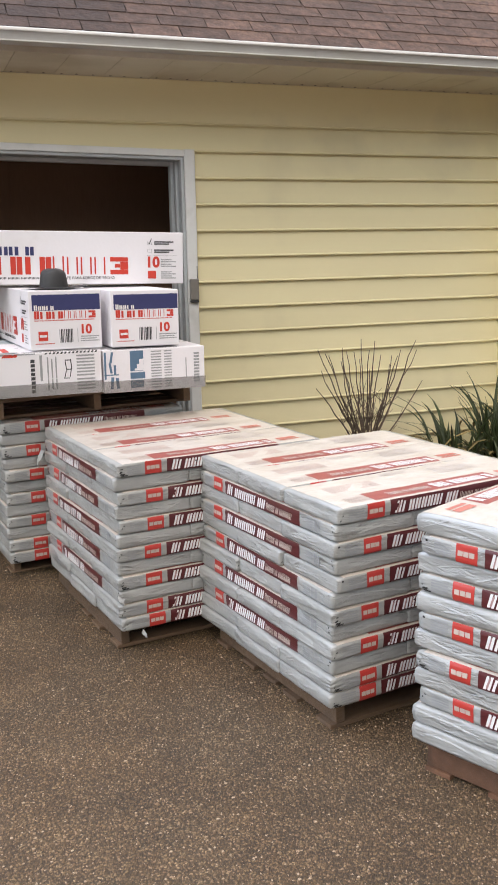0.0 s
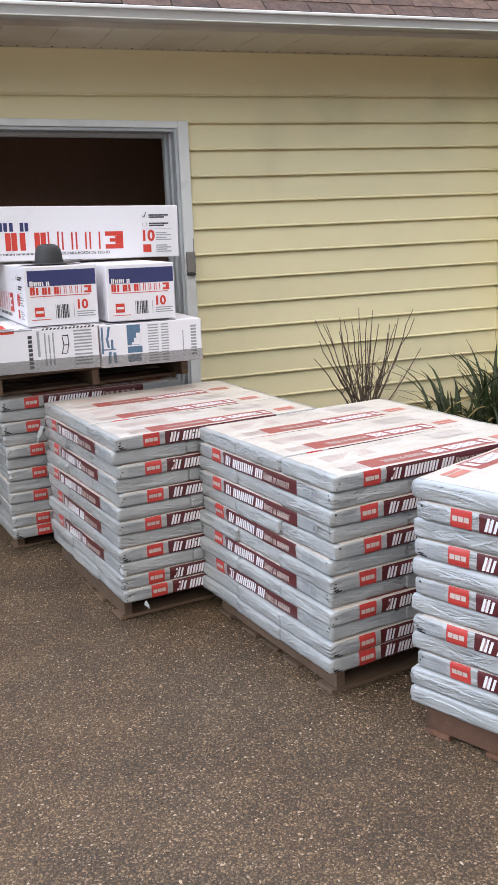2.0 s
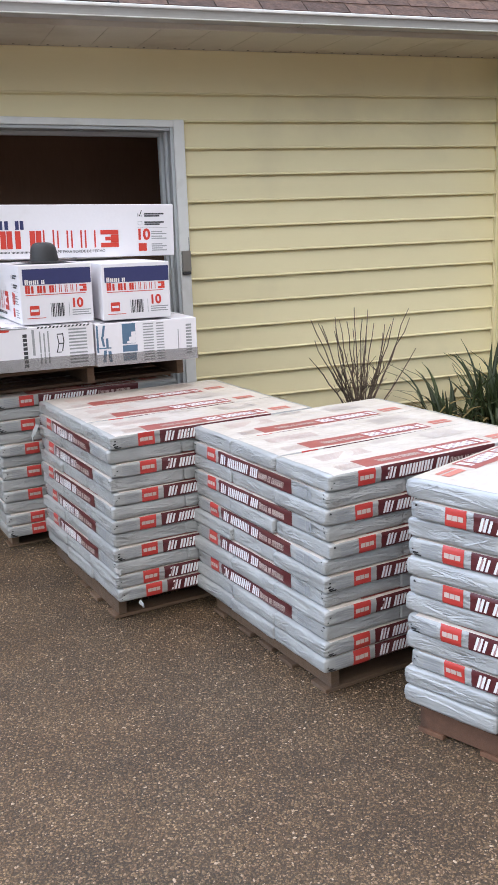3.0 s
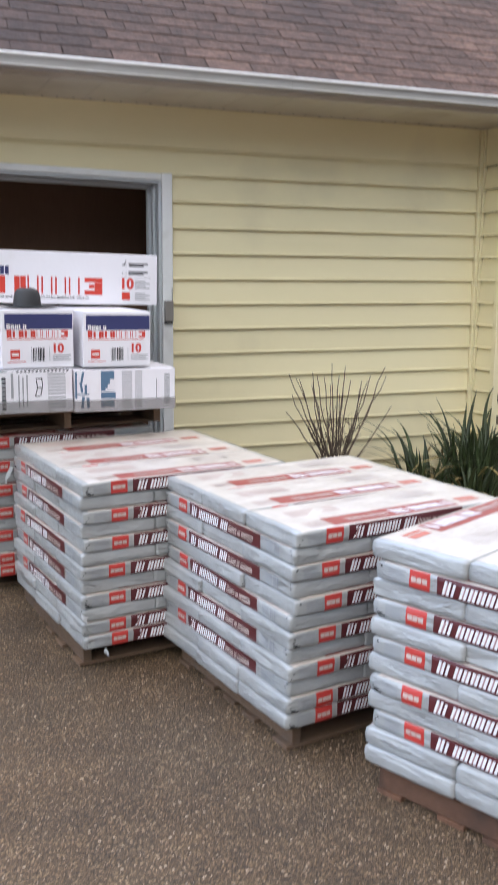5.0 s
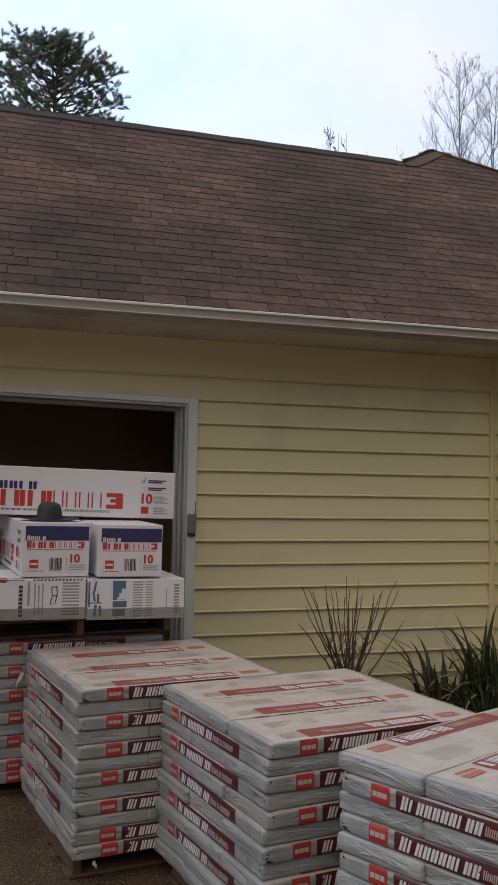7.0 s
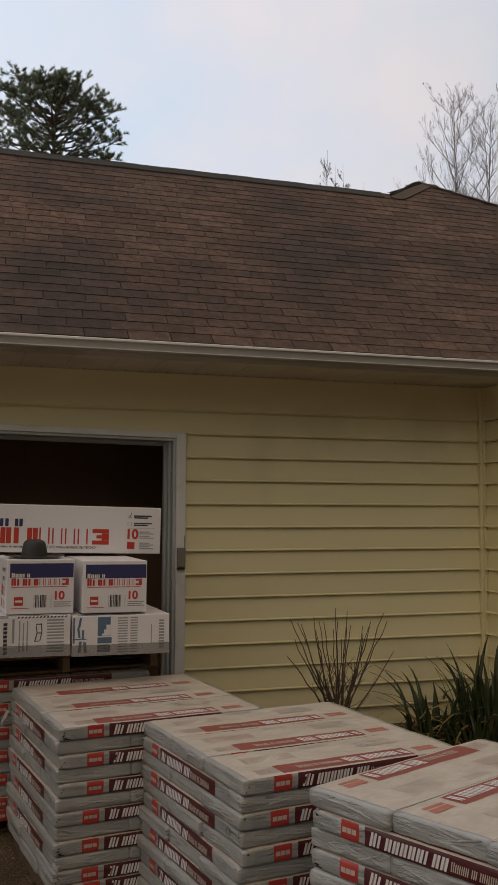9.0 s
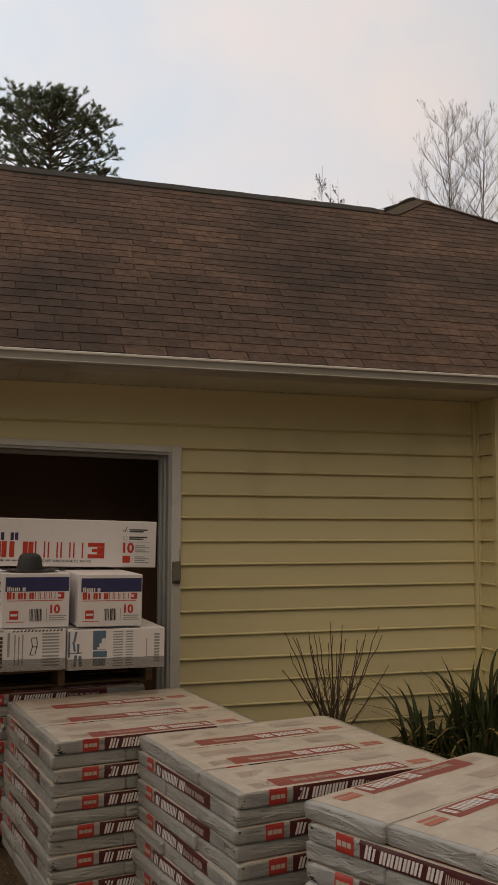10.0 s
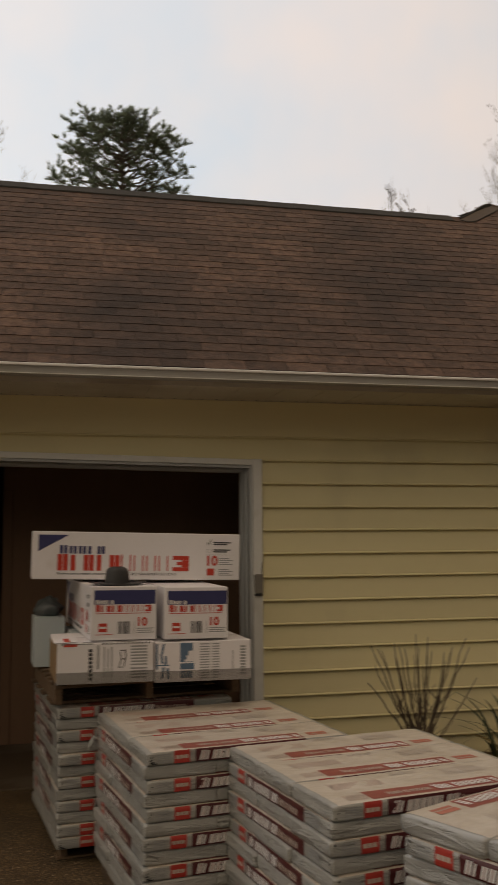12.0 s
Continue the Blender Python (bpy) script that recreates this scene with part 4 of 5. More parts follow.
def end_print(t, w, h):
    """The small end of a vent carton: navy panel, red and black strokes, code bars."""
    navy = part("navy_panel", plane_bars([(0.045 * w, 0.985 * w, 0.665 * h, 0.93 * h, 0)]), M_NAVY, t, "navy printed panel")
    part("print_line", plane_bars(word_strokes(0.07 * w, 0.35 * w, 5, 0.672 * h, 0.742 * h, 0.0070, 0.0, (3,)), -0.0020), M_INK, navy)
    part("print_line", plane_bars(word_strokes(0.07 * w, 0.48 * w, 5, 0.525 * h, 0.645 * h, 0.0112, 0.0, (1, 3))), M_REDINK, t)
    part("print_line", plane_bars(word_strokes(0.48 * w, 0.80 * w, 4, 0.525 * h, 0.645 * h, 0.0036, 0.0, ())), M_REDINK, t)
    part("print_block", plane_bars([(0.82 * w, 0.92 * w, 0.525 * h, 0.560 * h, 0), (0.87 * w, 0.92 * w, 0.562 * h, 0.61 * h, 0), (0.82 * w, 0.92 * w, 0.612 * h, 0.645 * h, 0)]), M_REDINK, t)
    part("small_print", plane_bars([(0.07 * w, 0.90 * w, 0.490 * h, 0.502 * h, 0), (0.07 * w, 0.33 * w, 0.10 * h, 0.112 * h, 0)]), M_REDINK, t)
    logo = part("logo_patch", plane_bars([(0.115 * w, 0.245 * w, 0.155 * h, 0.315 * h, 0)]), M_REDINK, t, "plain red square print")
    part("print_bar", plane_bars([(0.130 * w, 0.232 * w, 0.215 * h, 0.255 * h, 0)], -0.0020), M_INK, logo)
    r = random.Random(3)
    x, code = 0.405 * w, []
    while x < 0.60 * w:
        b = r.choice((0.0022, 0.0035, 0.006))
        code.append((x, x + b, 0.115 * h, 0.345 * h, 0))
        x += b + r.choice((0.0022, 0.003, 0.005))
    part("barcode", plane_bars(code), M_BLACKINK, t)
    part("small_print", plane_bars([(0.655 * w, 0.662 * w, 0.115 * h, 0.345 * h, 0)] + [(0.70 * w, (0.96 - 0.03 * (k % 2)) * w, (0.125 + 0.038 * k) * h, (0.142 + 0.038 * k) * h, 0) for k in range(3)]), M_GREYINK, t)
    ten = part("number", TEN_SMALL, None, t)
    ten.location = (0.685 * w, -0.0014, 0.262 * h)


def long_print(t, w, h, m):
    """The long side of a vent carton, laid through m."""
    def put(name, rects, material, label="", y=-0.0012):
        bm = plane_bars(rects, y)
        bmesh.ops.transform(bm, matrix=m, verts=bm.verts)
        return part(name, bm, material, t, label)
    bm = bmesh.new()
    bm.faces.new([bm.verts.new(q) for q in ((0.025 * w, -0.0012, 0.93 * h), (0.025 * w, -0.0012, 0.58 * h), (0.165 * w, -0.0012, 0.93 * h))])
    bmesh.ops.transform(bm, matrix=m, verts=bm.verts)
    part("navy_panel", bm, M_NAVY, t, "navy printed corner")
    put("print_line", word_strokes(0.125 * w, 0.345 * w, 5, 0.540 * h, 0.70 * h, 0.019, 0.0, (3,)), M_NAVY)
    put("print_line", word_strokes(0.115 * w, 0.42 * w, 5, 0.185 * h, 0.515 * h, 0.0285, 0.0, (1, 3)), M_REDINK)
    put("print_line", word_strokes(0.415 * w, 0.655 * w, 4, 0.185 * h, 0.515 * h, 0.0085, 0.0, ()), M_REDINK)
    put("print_block", [(0.665 * w, 0.745 * w, 0.185 * h, 0.27 * h, 0), (0.71 * w, 0.745 * w, 0.272 * h, 0.425 * h, 0), (0.665 * w, 0.745 * w, 0.43 * h, 0.515 * h, 0), (0.685 * w, 0.7095 * w, 0.315 * h, 0.385 * h, 0)], M_REDINK)
    put("check_box", [(0.835 * w, 0.855 * w, 0.60 * h, 0.604 * h, 0), (0.835 * w, 0.855 * w, 0.665 * h, 0.669 * h, 0), (0.835 * w, 0.837 * w, 0.604 * h, 0.665 * h, 0), (0.853 * w, 0.855 * w, 0.604 * h, 0.665 * h, 0),
        (0.835 * w, 0.855 * w, 0.76 * h, 0.764 * h, 0), (0.835 * w, 0.837 * w, 0.764 * h, 0.825 * h, 0), (0.853 * w, 0.855 * w, 0.764 * h, 0.80 * h, 0)], M_GREYINK)
    put("check_mark", [(0.838 * w, 0.842 * w, 0.80 * h, 0.775 * h, 0.004), (0.842 * w, 0.846 * w, 0.775 * h, 0.88 * h, 0.012)], M_BLACKINK)
    put("small_print", [(0.865 * w, (0.935 + 0.02 * (k % 2)) * w, z * h, (z + 0.028) * h, 0) for k, z in enumerate((0.76, 0.80, 0.60, 0.64))], M_BLACKINK)
    put("small_print", [(0.895 * w, (0.965 - 0.02 * (k % 2)) * w, z * h, (z + 0.02) * h, 0) for k, z in enumerate((0.33, 0.37, 0.42, 0.46, 0.10, 0.14, 0.18, 0.22))] + [(0.83 * w, 0.97 * w, 0.545 * h, 0.55 * h, 0)], M_GREYINK)
    put("logo_patch", [(0.835 * w, 0.872 * w, 0.10 * h, 0.25 * h, 0)], M_REDINK)
    put("small_print", word_strokes(0.115 * w, 0.40 * w, 26, 0.10 * h, 0.135 * h, 0.004, 0.0, (5, 9, 14)), M_BLACKINK)
    ten = part("number", TEN_BIG, None, t)
    ten.matrix_basis = m @ pose(0.825 * w, -0.0014, 0.325 * h)
    line = part("lettering", ESCAPE, None, t)
    line.matrix_basis = m @ pose(0.435 * w, -0.0014, 0.095 * h)


TEN_SMALL = text_mesh("number", "10", 0.062, M_REDINK, bold=0.0022)
TEN_BIG = text_mesh("number", "10", 0.080, M_REDINK, bold=0.003)
ESCAPE = text_mesh("lettering", "ESCAPE PARA BORDE DE TECHO", 0.021, M_BLACKINK)
VENT_LABEL = "white ridge-vent carton with navy and red print"
pallet(pose(-1.535, -1.49, 0.842, 0, -0.4, 6.0), 1.04, 1.02, 0.116, "weathered wooden pallet on top of the far stack", 0.16)

lower = "printed roofing accessory cartons on the upper pallet"
FRONT_Z = 0.965
roll_box = carton("accessory_carton", pose(-1.53, -1.585, FRONT_Z + 0.012, 0, 0.4, 2.5), 0.515, 0.54, 0.214, "dented white carton with grey print and clear film", lower)
part("film_band", box(-0.004, 0.519, -0.0052, -0.0035, 0.002, 0.062, bevel=0.0006), M_GLAZE, roll_box, "glossy grey shrink film")
part("small_print", plane_bars([(0.02, 0.19, 0.205, 0.212, 0)] + [(0.245 + 0.02 * k, 0.252 + 0.02 * k, 0.085, 0.19 - 0.01 * (k % 2), 0) for k in range(3)] + [(0.39, 0.48, 0.09 + 0.016 * k, 0.098 + 0.016 * k, 0) for k in range(7)] + [(0.21, 0.222, 0.075, 0.20, 0)]), M_GREYINK, roll_box)
part("line_drawing", plane_bars([(0.325, 0.330, 0.080, 0.125, 0.012), (0.337, 0.342, 0.125, 0.165, -0.006), (0.352, 0.357, 0.085, 0.135, 0.010), (0.362, 0.367, 0.135, 0.175, -0.004), (0.337, 0.366, 0.122, 0.127, 0), (0.332, 0.362, 0.168, 0.173, 0), (0.325, 0.352, 0.080, 0.084, 0)]), M_BLACKINK, roll_box)
part("top_print", box(0.13, 0.50, 0.006, 0.024, 0.2145, 0.2152), M_BLACKINK, roll_box)
part("dark_print", plane_bars([(0.235 + 0.019 * k, 0.245 + 0.019 * k, 0.203, 0.2125, 0.006) for k in range(14)]), M_BLACKINK, roll_box)
part("dark_print", plane_bars([(0.165, 0.185, 0.018 + 0.021 * k, 0.034 + 0.021 * k, 0.001) for k in range(8)]), M_BLACKINK, roll_box)
part("small_print", plane_bars([(0.39, 0.48, 0.022 + 0.016 * k, 0.030 + 0.016 * k, 0) for k in range(4)] + [(0.245 + 0.02 * k, 0.252 + 0.02 * k, 0.030, 0.082, 0) for k in range(3)]), M_GREYINK, roll_box)
part("red_corner", plane_bars([(0.03, 0.10, 0.196, 0.211, 0.01)]), M_REDINK, roll_box)
panel_box = carton("accessory_carton", pose(-1.005, -1.565, FRONT_Z, 0, 0.4, 2.5), 0.535, 0.54, 0.215, "white carton with blue picture print and clear film", lower)
part("film_band", box(-0.004, 0.537, -0.0052, -0.0035, 0.002, 0.060, bevel=0.0006), M_GLAZE, panel_box, "glossy grey shrink film")
part("picture_patch", plane_bars([(0.135, 0.205, 0.105, 0.207, 0.0), (0.135, 0.212, 0.066, 0.098, 0.0)]), M_BLUEINK, panel_box, "blue printed picture")
part("pale_wedge", plane_bars([(0.158, 0.2045, 0.107, 0.118, 0.0), (0.170, 0.2045, 0.118, 0.140, 0.0), (0.182, 0.2045, 0.140, 0.165, 0.0)], -0.0020), M_CARTON, panel_box)
part("top_print", box(0.03, 0.40, 0.006, 0.022, 0.2155, 0.2162), M_BLACKINK, panel_box)
part("small_print", plane_bars([(0.245, 0.30, 0.014 + 0.014 * k, 0.020 + 0.014 * k, 0) for k in range(4)] + [(0.315, 0.355, 0.014 + 0.014 * k, 0.020 + 0.014 * k, 0) for k in range(4)]), M_GREYINK, panel_box)
part("dark_print", plane_bars([(0.135, 0.205, 0.020, 0.058, 0), (0.030, 0.045, 0.020, 0.080, 0.006), (0.062, 0.078, 0.020, 0.075, -0.004)]), M_BLUEINK, panel_box)
part("dark_print", plane_bars([(0.002, 0.012, 0.07, 0.205, 0), (0.032, 0.044, 0.10, 0.15, -0.008), (0.028, 0.040, 0.15, 0.205, 0.01), (0.050, 0.062, 0.09, 0.14, 0.0), (0.0, 0.075, 0.088, 0.094, 0)]), M_BLUEINK, panel_box)
part("small_print", plane_bars([(0.245, 0.30, 0.07 + 0.014 * k, 0.076 + 0.014 * k, 0) for k in range(10)] + [(0.315, 0.355, 0.07 + 0.014 * k, 0.076 + 0.014 * k, 0) for k in range(10)] + [(0.43, 0.435, 0.055, 0.16, 0)] + [(0.475, 0.505, 0.03 + 0.016 * k, 0.04 + 0.016 * k, 0) for k in range(10)]), M_GREYINK, panel_box)
for x, y, w, d, h in ((-1.43, -1.025, 0.385, 0.50, 0.222), (-1.02, -1.005, 0.53, 0.50, 0.222), (-1.645, -0.76, 0.185, 0.30, 0.297)):
    carton("accessory_carton", pose(x, y, FRONT_Z - 0.002, 0, 0.4, 3.0), w, d, h, "pale bluish carton behind the printed cartons", lower, M_PALEBLUE)
part("kraft_side", box(-0.0025, -0.0003, 0.004, 0.536, 0.004, 0.208, bevel=0.0005), M_KRAFT, roll_box, "bare brown cardboard side")
part("torn_flap", box(-0.012, 0.115, 0.010, 0.30, 0.2162, 0.2190, m=pose(0, 0, 0, 2.0, -1.5, 0), bevel=0.001), M_CARTON, roll_box, "torn white flap with red print")
part("red_print", box(0.045, 0.075, 0.012, 0.14, 0.2195, 0.2201, m=pose(0, 0, 0, 2.0, -1.5, 0)), M_REDINK, roll_box)

VENTS = "ridge-vent cartons"
vent_1 = carton("vent_carton", pose(-1.352, -1.535, 1.196, 0, 0.6, 4.0), 0.358, 1.22, 0.288, VENT_LABEL, VENTS)
end_print(vent_1, 0.358, 0.288)
long_print(vent_1, 1.22, 0.288, Matrix(((0, 1, 0, 0), (-1, 0, 0, 1.22), (0, 0, 1, 0), (0, 0, 0, 1))))
vent_2 = carton("vent_carton", pose(-0.952, -1.535, 1.190, 0, 0.6, 2.5), 0.356, 1.22, 0.282, VENT_LABEL, VENTS)
end_print(vent_2, 0.356, 0.282)
vent_3 = carton("vent_carton", pose(-1.665, -1.05, 1.509, 0, 1.35, 1.2), 1.248, 0.36, 0.280, "long white ridge-vent carton lying across two others", VENTS)
long_print(vent_3, 1.248, 0.280, Matrix.Identity(4))

# Pipe boot lying on the first vent carton.
boot = thing("pipe_boot", pose(-1.196, -1.36, 1.489, 0, 0.6, 4.0), "dark grey rubber roof pipe boot with flat flange", "pipe boot")
bm = bmesh.new()
ring = [(0.072, 0.001), (0.071, 0.010), (0.066, 0.045), (0.062, 0.070), (0.054, 0.084), (0.040, 0.091), (0.020, 0.094)]
rows = []
for r_, z_ in ring:
    rows.append([bm.verts.new((r_ * math.cos(a * math.pi / 16), r_ * math.sin(a * math.pi / 16), z_ + 0.003 * math.sin(a * 0.6))) for a in range(32)])
for a, b in zip(rows, rows[1:]):
    for k in range(32):
        bm.faces.new((a[k], a[(k + 1) % 32], b[(k + 1) % 32], b[k]))
bm.faces.new(rows[-1])
for f in bm.faces:
    f.smooth = True
part("collar", bm, M_RUBBER, boot)
bm = bmesh.new()
flange = []
for z_ in (0.003, 0.0):
    flange.append([bm.verts.new(((0.165 if k else 0.165) * math.cos(a * math.pi / 16), 0.13 * math.sin(a * math.pi / 16), z_ + 0.010 * abs(math.cos(a * math.pi / 16)) ** 4)) for k, a in enumerate(range(32))])
for k in range(32):
    bm.faces.new((flange[1][k], flange[1][(k + 1) % 32], flange[0][(k + 1) % 32], flange[0][k]))
hub = [bm.verts.new((0.066 * math.cos(a * math.pi / 16), 0.066 * math.sin(a * math.pi / 16), 0.004)) for a in range(32)]
for k in range(32):
    bm.faces.new((flange[0][k], flange[0][(k + 1) % 32], hub[(k + 1) % 32], hub[k]))
part("flange", bm, M_RUBBER, boot)

# Crumpled bag on the pale carton.
verts, faces = [], []
for i in range(13):
    for j in range(24):
        a, b = math.pi * i / 12, 2 * math.pi * j / 24
        d = Vector((math.sin(a) * math.cos(b), math.sin(a) * math.sin(b), math.cos(a)))
        r = 1 + 0.30 * noise.noise(d * 1.9) + 0.20 * noise.noise(d * 4.5)
        low = 1.0 - 0.35 * max(d.z, 0.0)
        q = Vector((d.x * 0.072 * low, d.y * 0.09 * low, max(d.z, -0.75) * 0.088)) * r
        verts.append(Vector((q.x, q.y, max(q.z + 0.066, 0.0))))
for i in range(12):
    for j in range(24):
        faces.append((i * 24 + j, (i + 1) * 24 + j, (i + 1) * 24 + (j + 1) % 24, i * 24 + (j + 1) % 24))
bag = new("plastic_bag", from_lists("plastic_bag", verts, faces, M_BAGFILM))
bag.matrix_basis = pose(-1.56, -0.585, 1.259, 0, 0, 40) @ Matrix.Diagonal((1.0, 1.1, 0.78, 1))
tagged(bag, "crumpled dim bluish plastic bag on a pale carton", "bag")

# ---- keypad on the casing ----
keypad = thing("garage_keypad", pose(-0.052, -0.030, 1.395), "taupe plastic garage door keypad on the casing", "keypad")
part("cover", box(-0.031, 0.031, -0.026, 0.0, -0.062, 0.078, bevel=0.006), M_KEYPAD, keypad)
part("base", box(-0.029, 0.029, -0.022, 0.004, -0.080, -0.0625, bevel=0.005), M_RUBBER, keypad)
verts, faces = [], []
tube(verts, faces, [Vector((0.026, -0.006, z)) for z in (0.075, 0.12, 0.165)], [0.0025] * 3)
part("wire", from_lists("wire", verts, faces, M_KEYPAD), None, keypad)

# ---- planting ----
shrub = thing("bare_shrub", pose(0.83, -0.86, 0.085), "leafless brown multi-stemmed shrub in the mulch bed", "shrub")
rng = random.Random(21)
for k in range(24):
    f = -1 + 2 * k / 23 + rng.uniform(-0.08, 0.08)
    tip = Vector((f * 0.36 + rng.uniform(-0.04, 0.04), rng.uniform(-0.22, 0.22), rng.uniform(0.80, 1.00) + (0.13 if k == 19 else 0.0)))
    if k in (0, 23):
        tip = Vector((f * 0.36, rng.uniform(-0.1, 0.1), 0.72))
    root = Vector((f * 0.03 + rng.uniform(-0.02, 0.02), rng.uniform(-0.04, 0.04), -0.02))
    knee = Vector((f * 0.050 + rng.uniform(-0.02, 0.02), tip.y * 0.2, rng.uniform(0.24, 0.34)))
    bend = Vector((tip.x * rng.uniform(0.50, 0.75), tip.y * 0.6, 0.36 + 0.48 * (tip.z - 0.4)))
    pts = [root, root.lerp(knee, 0.5), knee]
    for i in range(1, 8):
        s = i / 7
        q = knee * (1 - s) ** 2 + bend * 2 * s * (1 - s) + tip * s * s
        pts.append(q + Vector((rng.uniform(-1, 1), rng.uniform(-1, 1), 0)) * 0.009 * (s < 1))
    verts, faces = [], []
    tube(verts, faces, pts, [0.0072 - 0.0047 * i / 9 for i in range(10)])
    for j in range(rng.randrange(5, 10)):
        i = rng.randrange(1, 6)
        d = Vector((rng.uniform(-1, 1), rng.uniform(-0.8, 0.8), rng.uniform(0.3, 1.3))).normalized() * rng.uniform(0.05, 0.17)
        a = pts[i]
        tube(verts, faces, [a, a + d * 0.5 + Vector((0, 0, 0.008)), a + d + Vector((0, 0, 0.03))], [0.0024, 0.0019, 0.0012], 4)
    part("stem", from_lists("stem", verts, faces, M_STEM), None, shrub)


def strap_leaf(length, lean, seed, material):
    """A folded strap leaf that rises and bends over at the tip."""
    r = random.Random(seed)
    verts, faces, n = [], [], 9
    kink = r.uniform(0.0, 1.0)
    for i in range(n + 1):
        s = i / n
        ang = lean * s ** (1.5 + kink * 2)
        x, z = length * s * math.sin(ang), length * s * math.cos(ang * 0.9)
        w = 0.0205 * (0.85 + 0.4 * s) * (1 - s ** 2.2) + 0.0008
        verts += [(x, -w, z), (x + 0.006 * (1 - s), 0, z - 0.002), (x, w, z), (x - 0.002, 0, z + 0.001)]
    for i in range(n):
        a = 4 * i
        for p, q in ((0, 1), (1, 2), (2, 3), (3, 0)):
            faces.append((a + p, a + q, a + 4 + q, a + 4 + p))
    return from_lists("leaf", verts, faces, material)


LEAVES = [strap_leaf(0.52 + 0.045 * k, 0.05 + 0.075 * k, k, M_LEAF) for k in range(7)]
DRY = [strap_leaf(0.42 + 0.10 * k, 0.7 + 0.55 * k, 40 + k, M_LEAFDRY) for k in range(3)]
for px, py, n, spread, tall, seed in ((1.58, -0.76, 38, 0.17, 0.80, 5), (2.05, -0.72, 115, 0.26, 1.02, 6), (1.80, -1.00, 60, 0.18, 0.68, 8)):
    plant = thing("strap_leaf_plant", pose(px, py, 0.075), "dark green strap-leaved perennial clump with yellowed tips", "plant", "strap-leaved plants in the bed")
    r = random.Random(seed)
    for k in range(n):
        ob = part("leaf", DRY[r.randrange(3)] if r.random() < 0.22 else LEAVES[r.randrange(7)], None, plant)
        a = r.uniform(0, 360)
        d = spread * math.sqrt(r.random())
        ob.matrix_basis = pose(d * math.cos(radians(a)), d * math.sin(radians(a)), -0.03, r.uniform(-9, 9), r.uniform(-2, 11), a + r.uniform(-40, 40)) @ Matrix.Diagonal((1, 1, tall * r.uniform(0.65, 1.1), 1))


# ---- trees behind the house ----
def bare_tree(m, height, seed, label, reach, first, count, lean=0.0):
    """A leafless tree: a leader that runs to the top, rising limbs from `first` of its height, forked twigs."""
    t = thing("bare_tree", m, label, "tree", "leafless trees behind the house")
    r = random.Random(seed)
    trunk, limbs = ([], []), ([], [])

    def bough(a, d, length, thick, depth):
        n = 6 if depth == 0 else 4 if depth == 1 else 3
        pts, radii = [a], [thick]
        for i in range(n):
            d = (d + Vector((r.uniform(-1, 1), r.uniform(-1, 1), r.uniform(0.3, 1.0))) * (0.12 if depth == 0 else 0.09)).normalized()
            pts.append(pts[-1] + d * length / n)
            radii.append(max(thick * (1 - 0.75 * (i + 1) / n), 0.0022))
        tube(*limbs, pts, radii, 5 if depth == 0 else 3)
        if depth == 3:
            if r.random() < 0.25:
                tube(*limbs, [pts[-1], pts[-1] + d * 0.03], [0.007, 0.005], 4)
            return
        for k in range((8, 5, 3)[depth]):
            i = r.randrange(1, n + 1)
            side = Vector((r.uniform(-1, 1), r.uniform(-1, 1), r.uniform(-0.1, 0.6))).normalized()
            bough(pts[i], (d * 0.9 + side * 0.62).normalized(), length * r.uniform(0.28, 0.50) * (1.25 - 0.5 * i / n), thick * 0.40, depth + 1)

    pts = []
    for k in range(15):
        f = k / 14
        pts.append(Vector((lean * f ** 2 + 0.10 * math.sin(seed + 5 * f), 0.1 * math.cos(seed + 4 * f), height * f)))
    tube(*trunk, pts, [height * 0.0040 * (1 - 0.93 * k / 14) for k in range(15)], 7)
    for k in range(count):
        f = first + (0.97 - first) * (k + r.uniform(-0.3, 0.3)) / count
        q = f * 14
        i = min(int(q), 13)
        at = pts[i].lerp(pts[i + 1], q - i)
        turn = k * 2.4 + r.uniform(-0.4, 0.4)
        up = 0.50 + 0.60 * f
        d = Vector((math.cos(turn), math.sin(turn), up)).normalized()
        left = (1 - f) / (1 - first)
        bough(at, d, reach * (0.30 + 0.70 * left) * r.uniform(0.75, 1.1), height * 0.0013 * (0.35 + 0.65 * left), 0)
    part("trunk", from_lists("trunk", *trunk, M_BARK), None, t)
    part("branchwork", from_lists("limbs", *limbs, M_BARK), None, t)
    return t


TALL, SLIM = "tall leafless grey hardwood tree", "slender leafless tree far behind the roof"
bare_tree(pose(17.0, 25, 0), 18.3, 3, TALL, 3.2, 0.64, 24, -0.25)
bare_tree(pose(18.5, 25.5, 0), 18.4, 7, TALL, 3.3, 0.64, 24, 0.4)
for x, y, h, reach, seed in ((11.75, 26, 15.75, 0.9, 9), (12.2, 26.3, 15.3, 0.7, 10), (12.52, 26, 15.2, 0.7, 12), (13.8, 27, 15.0, 0.7, 14)):
    bare_tree(pose(x, y, 0), h, seed, SLIM, reach, 0.86, 5)
bare_tree(pose(-3.9, 25, 0), 16.3, 11, "leafless tree beside the pine", 2.6, 0.7, 13)


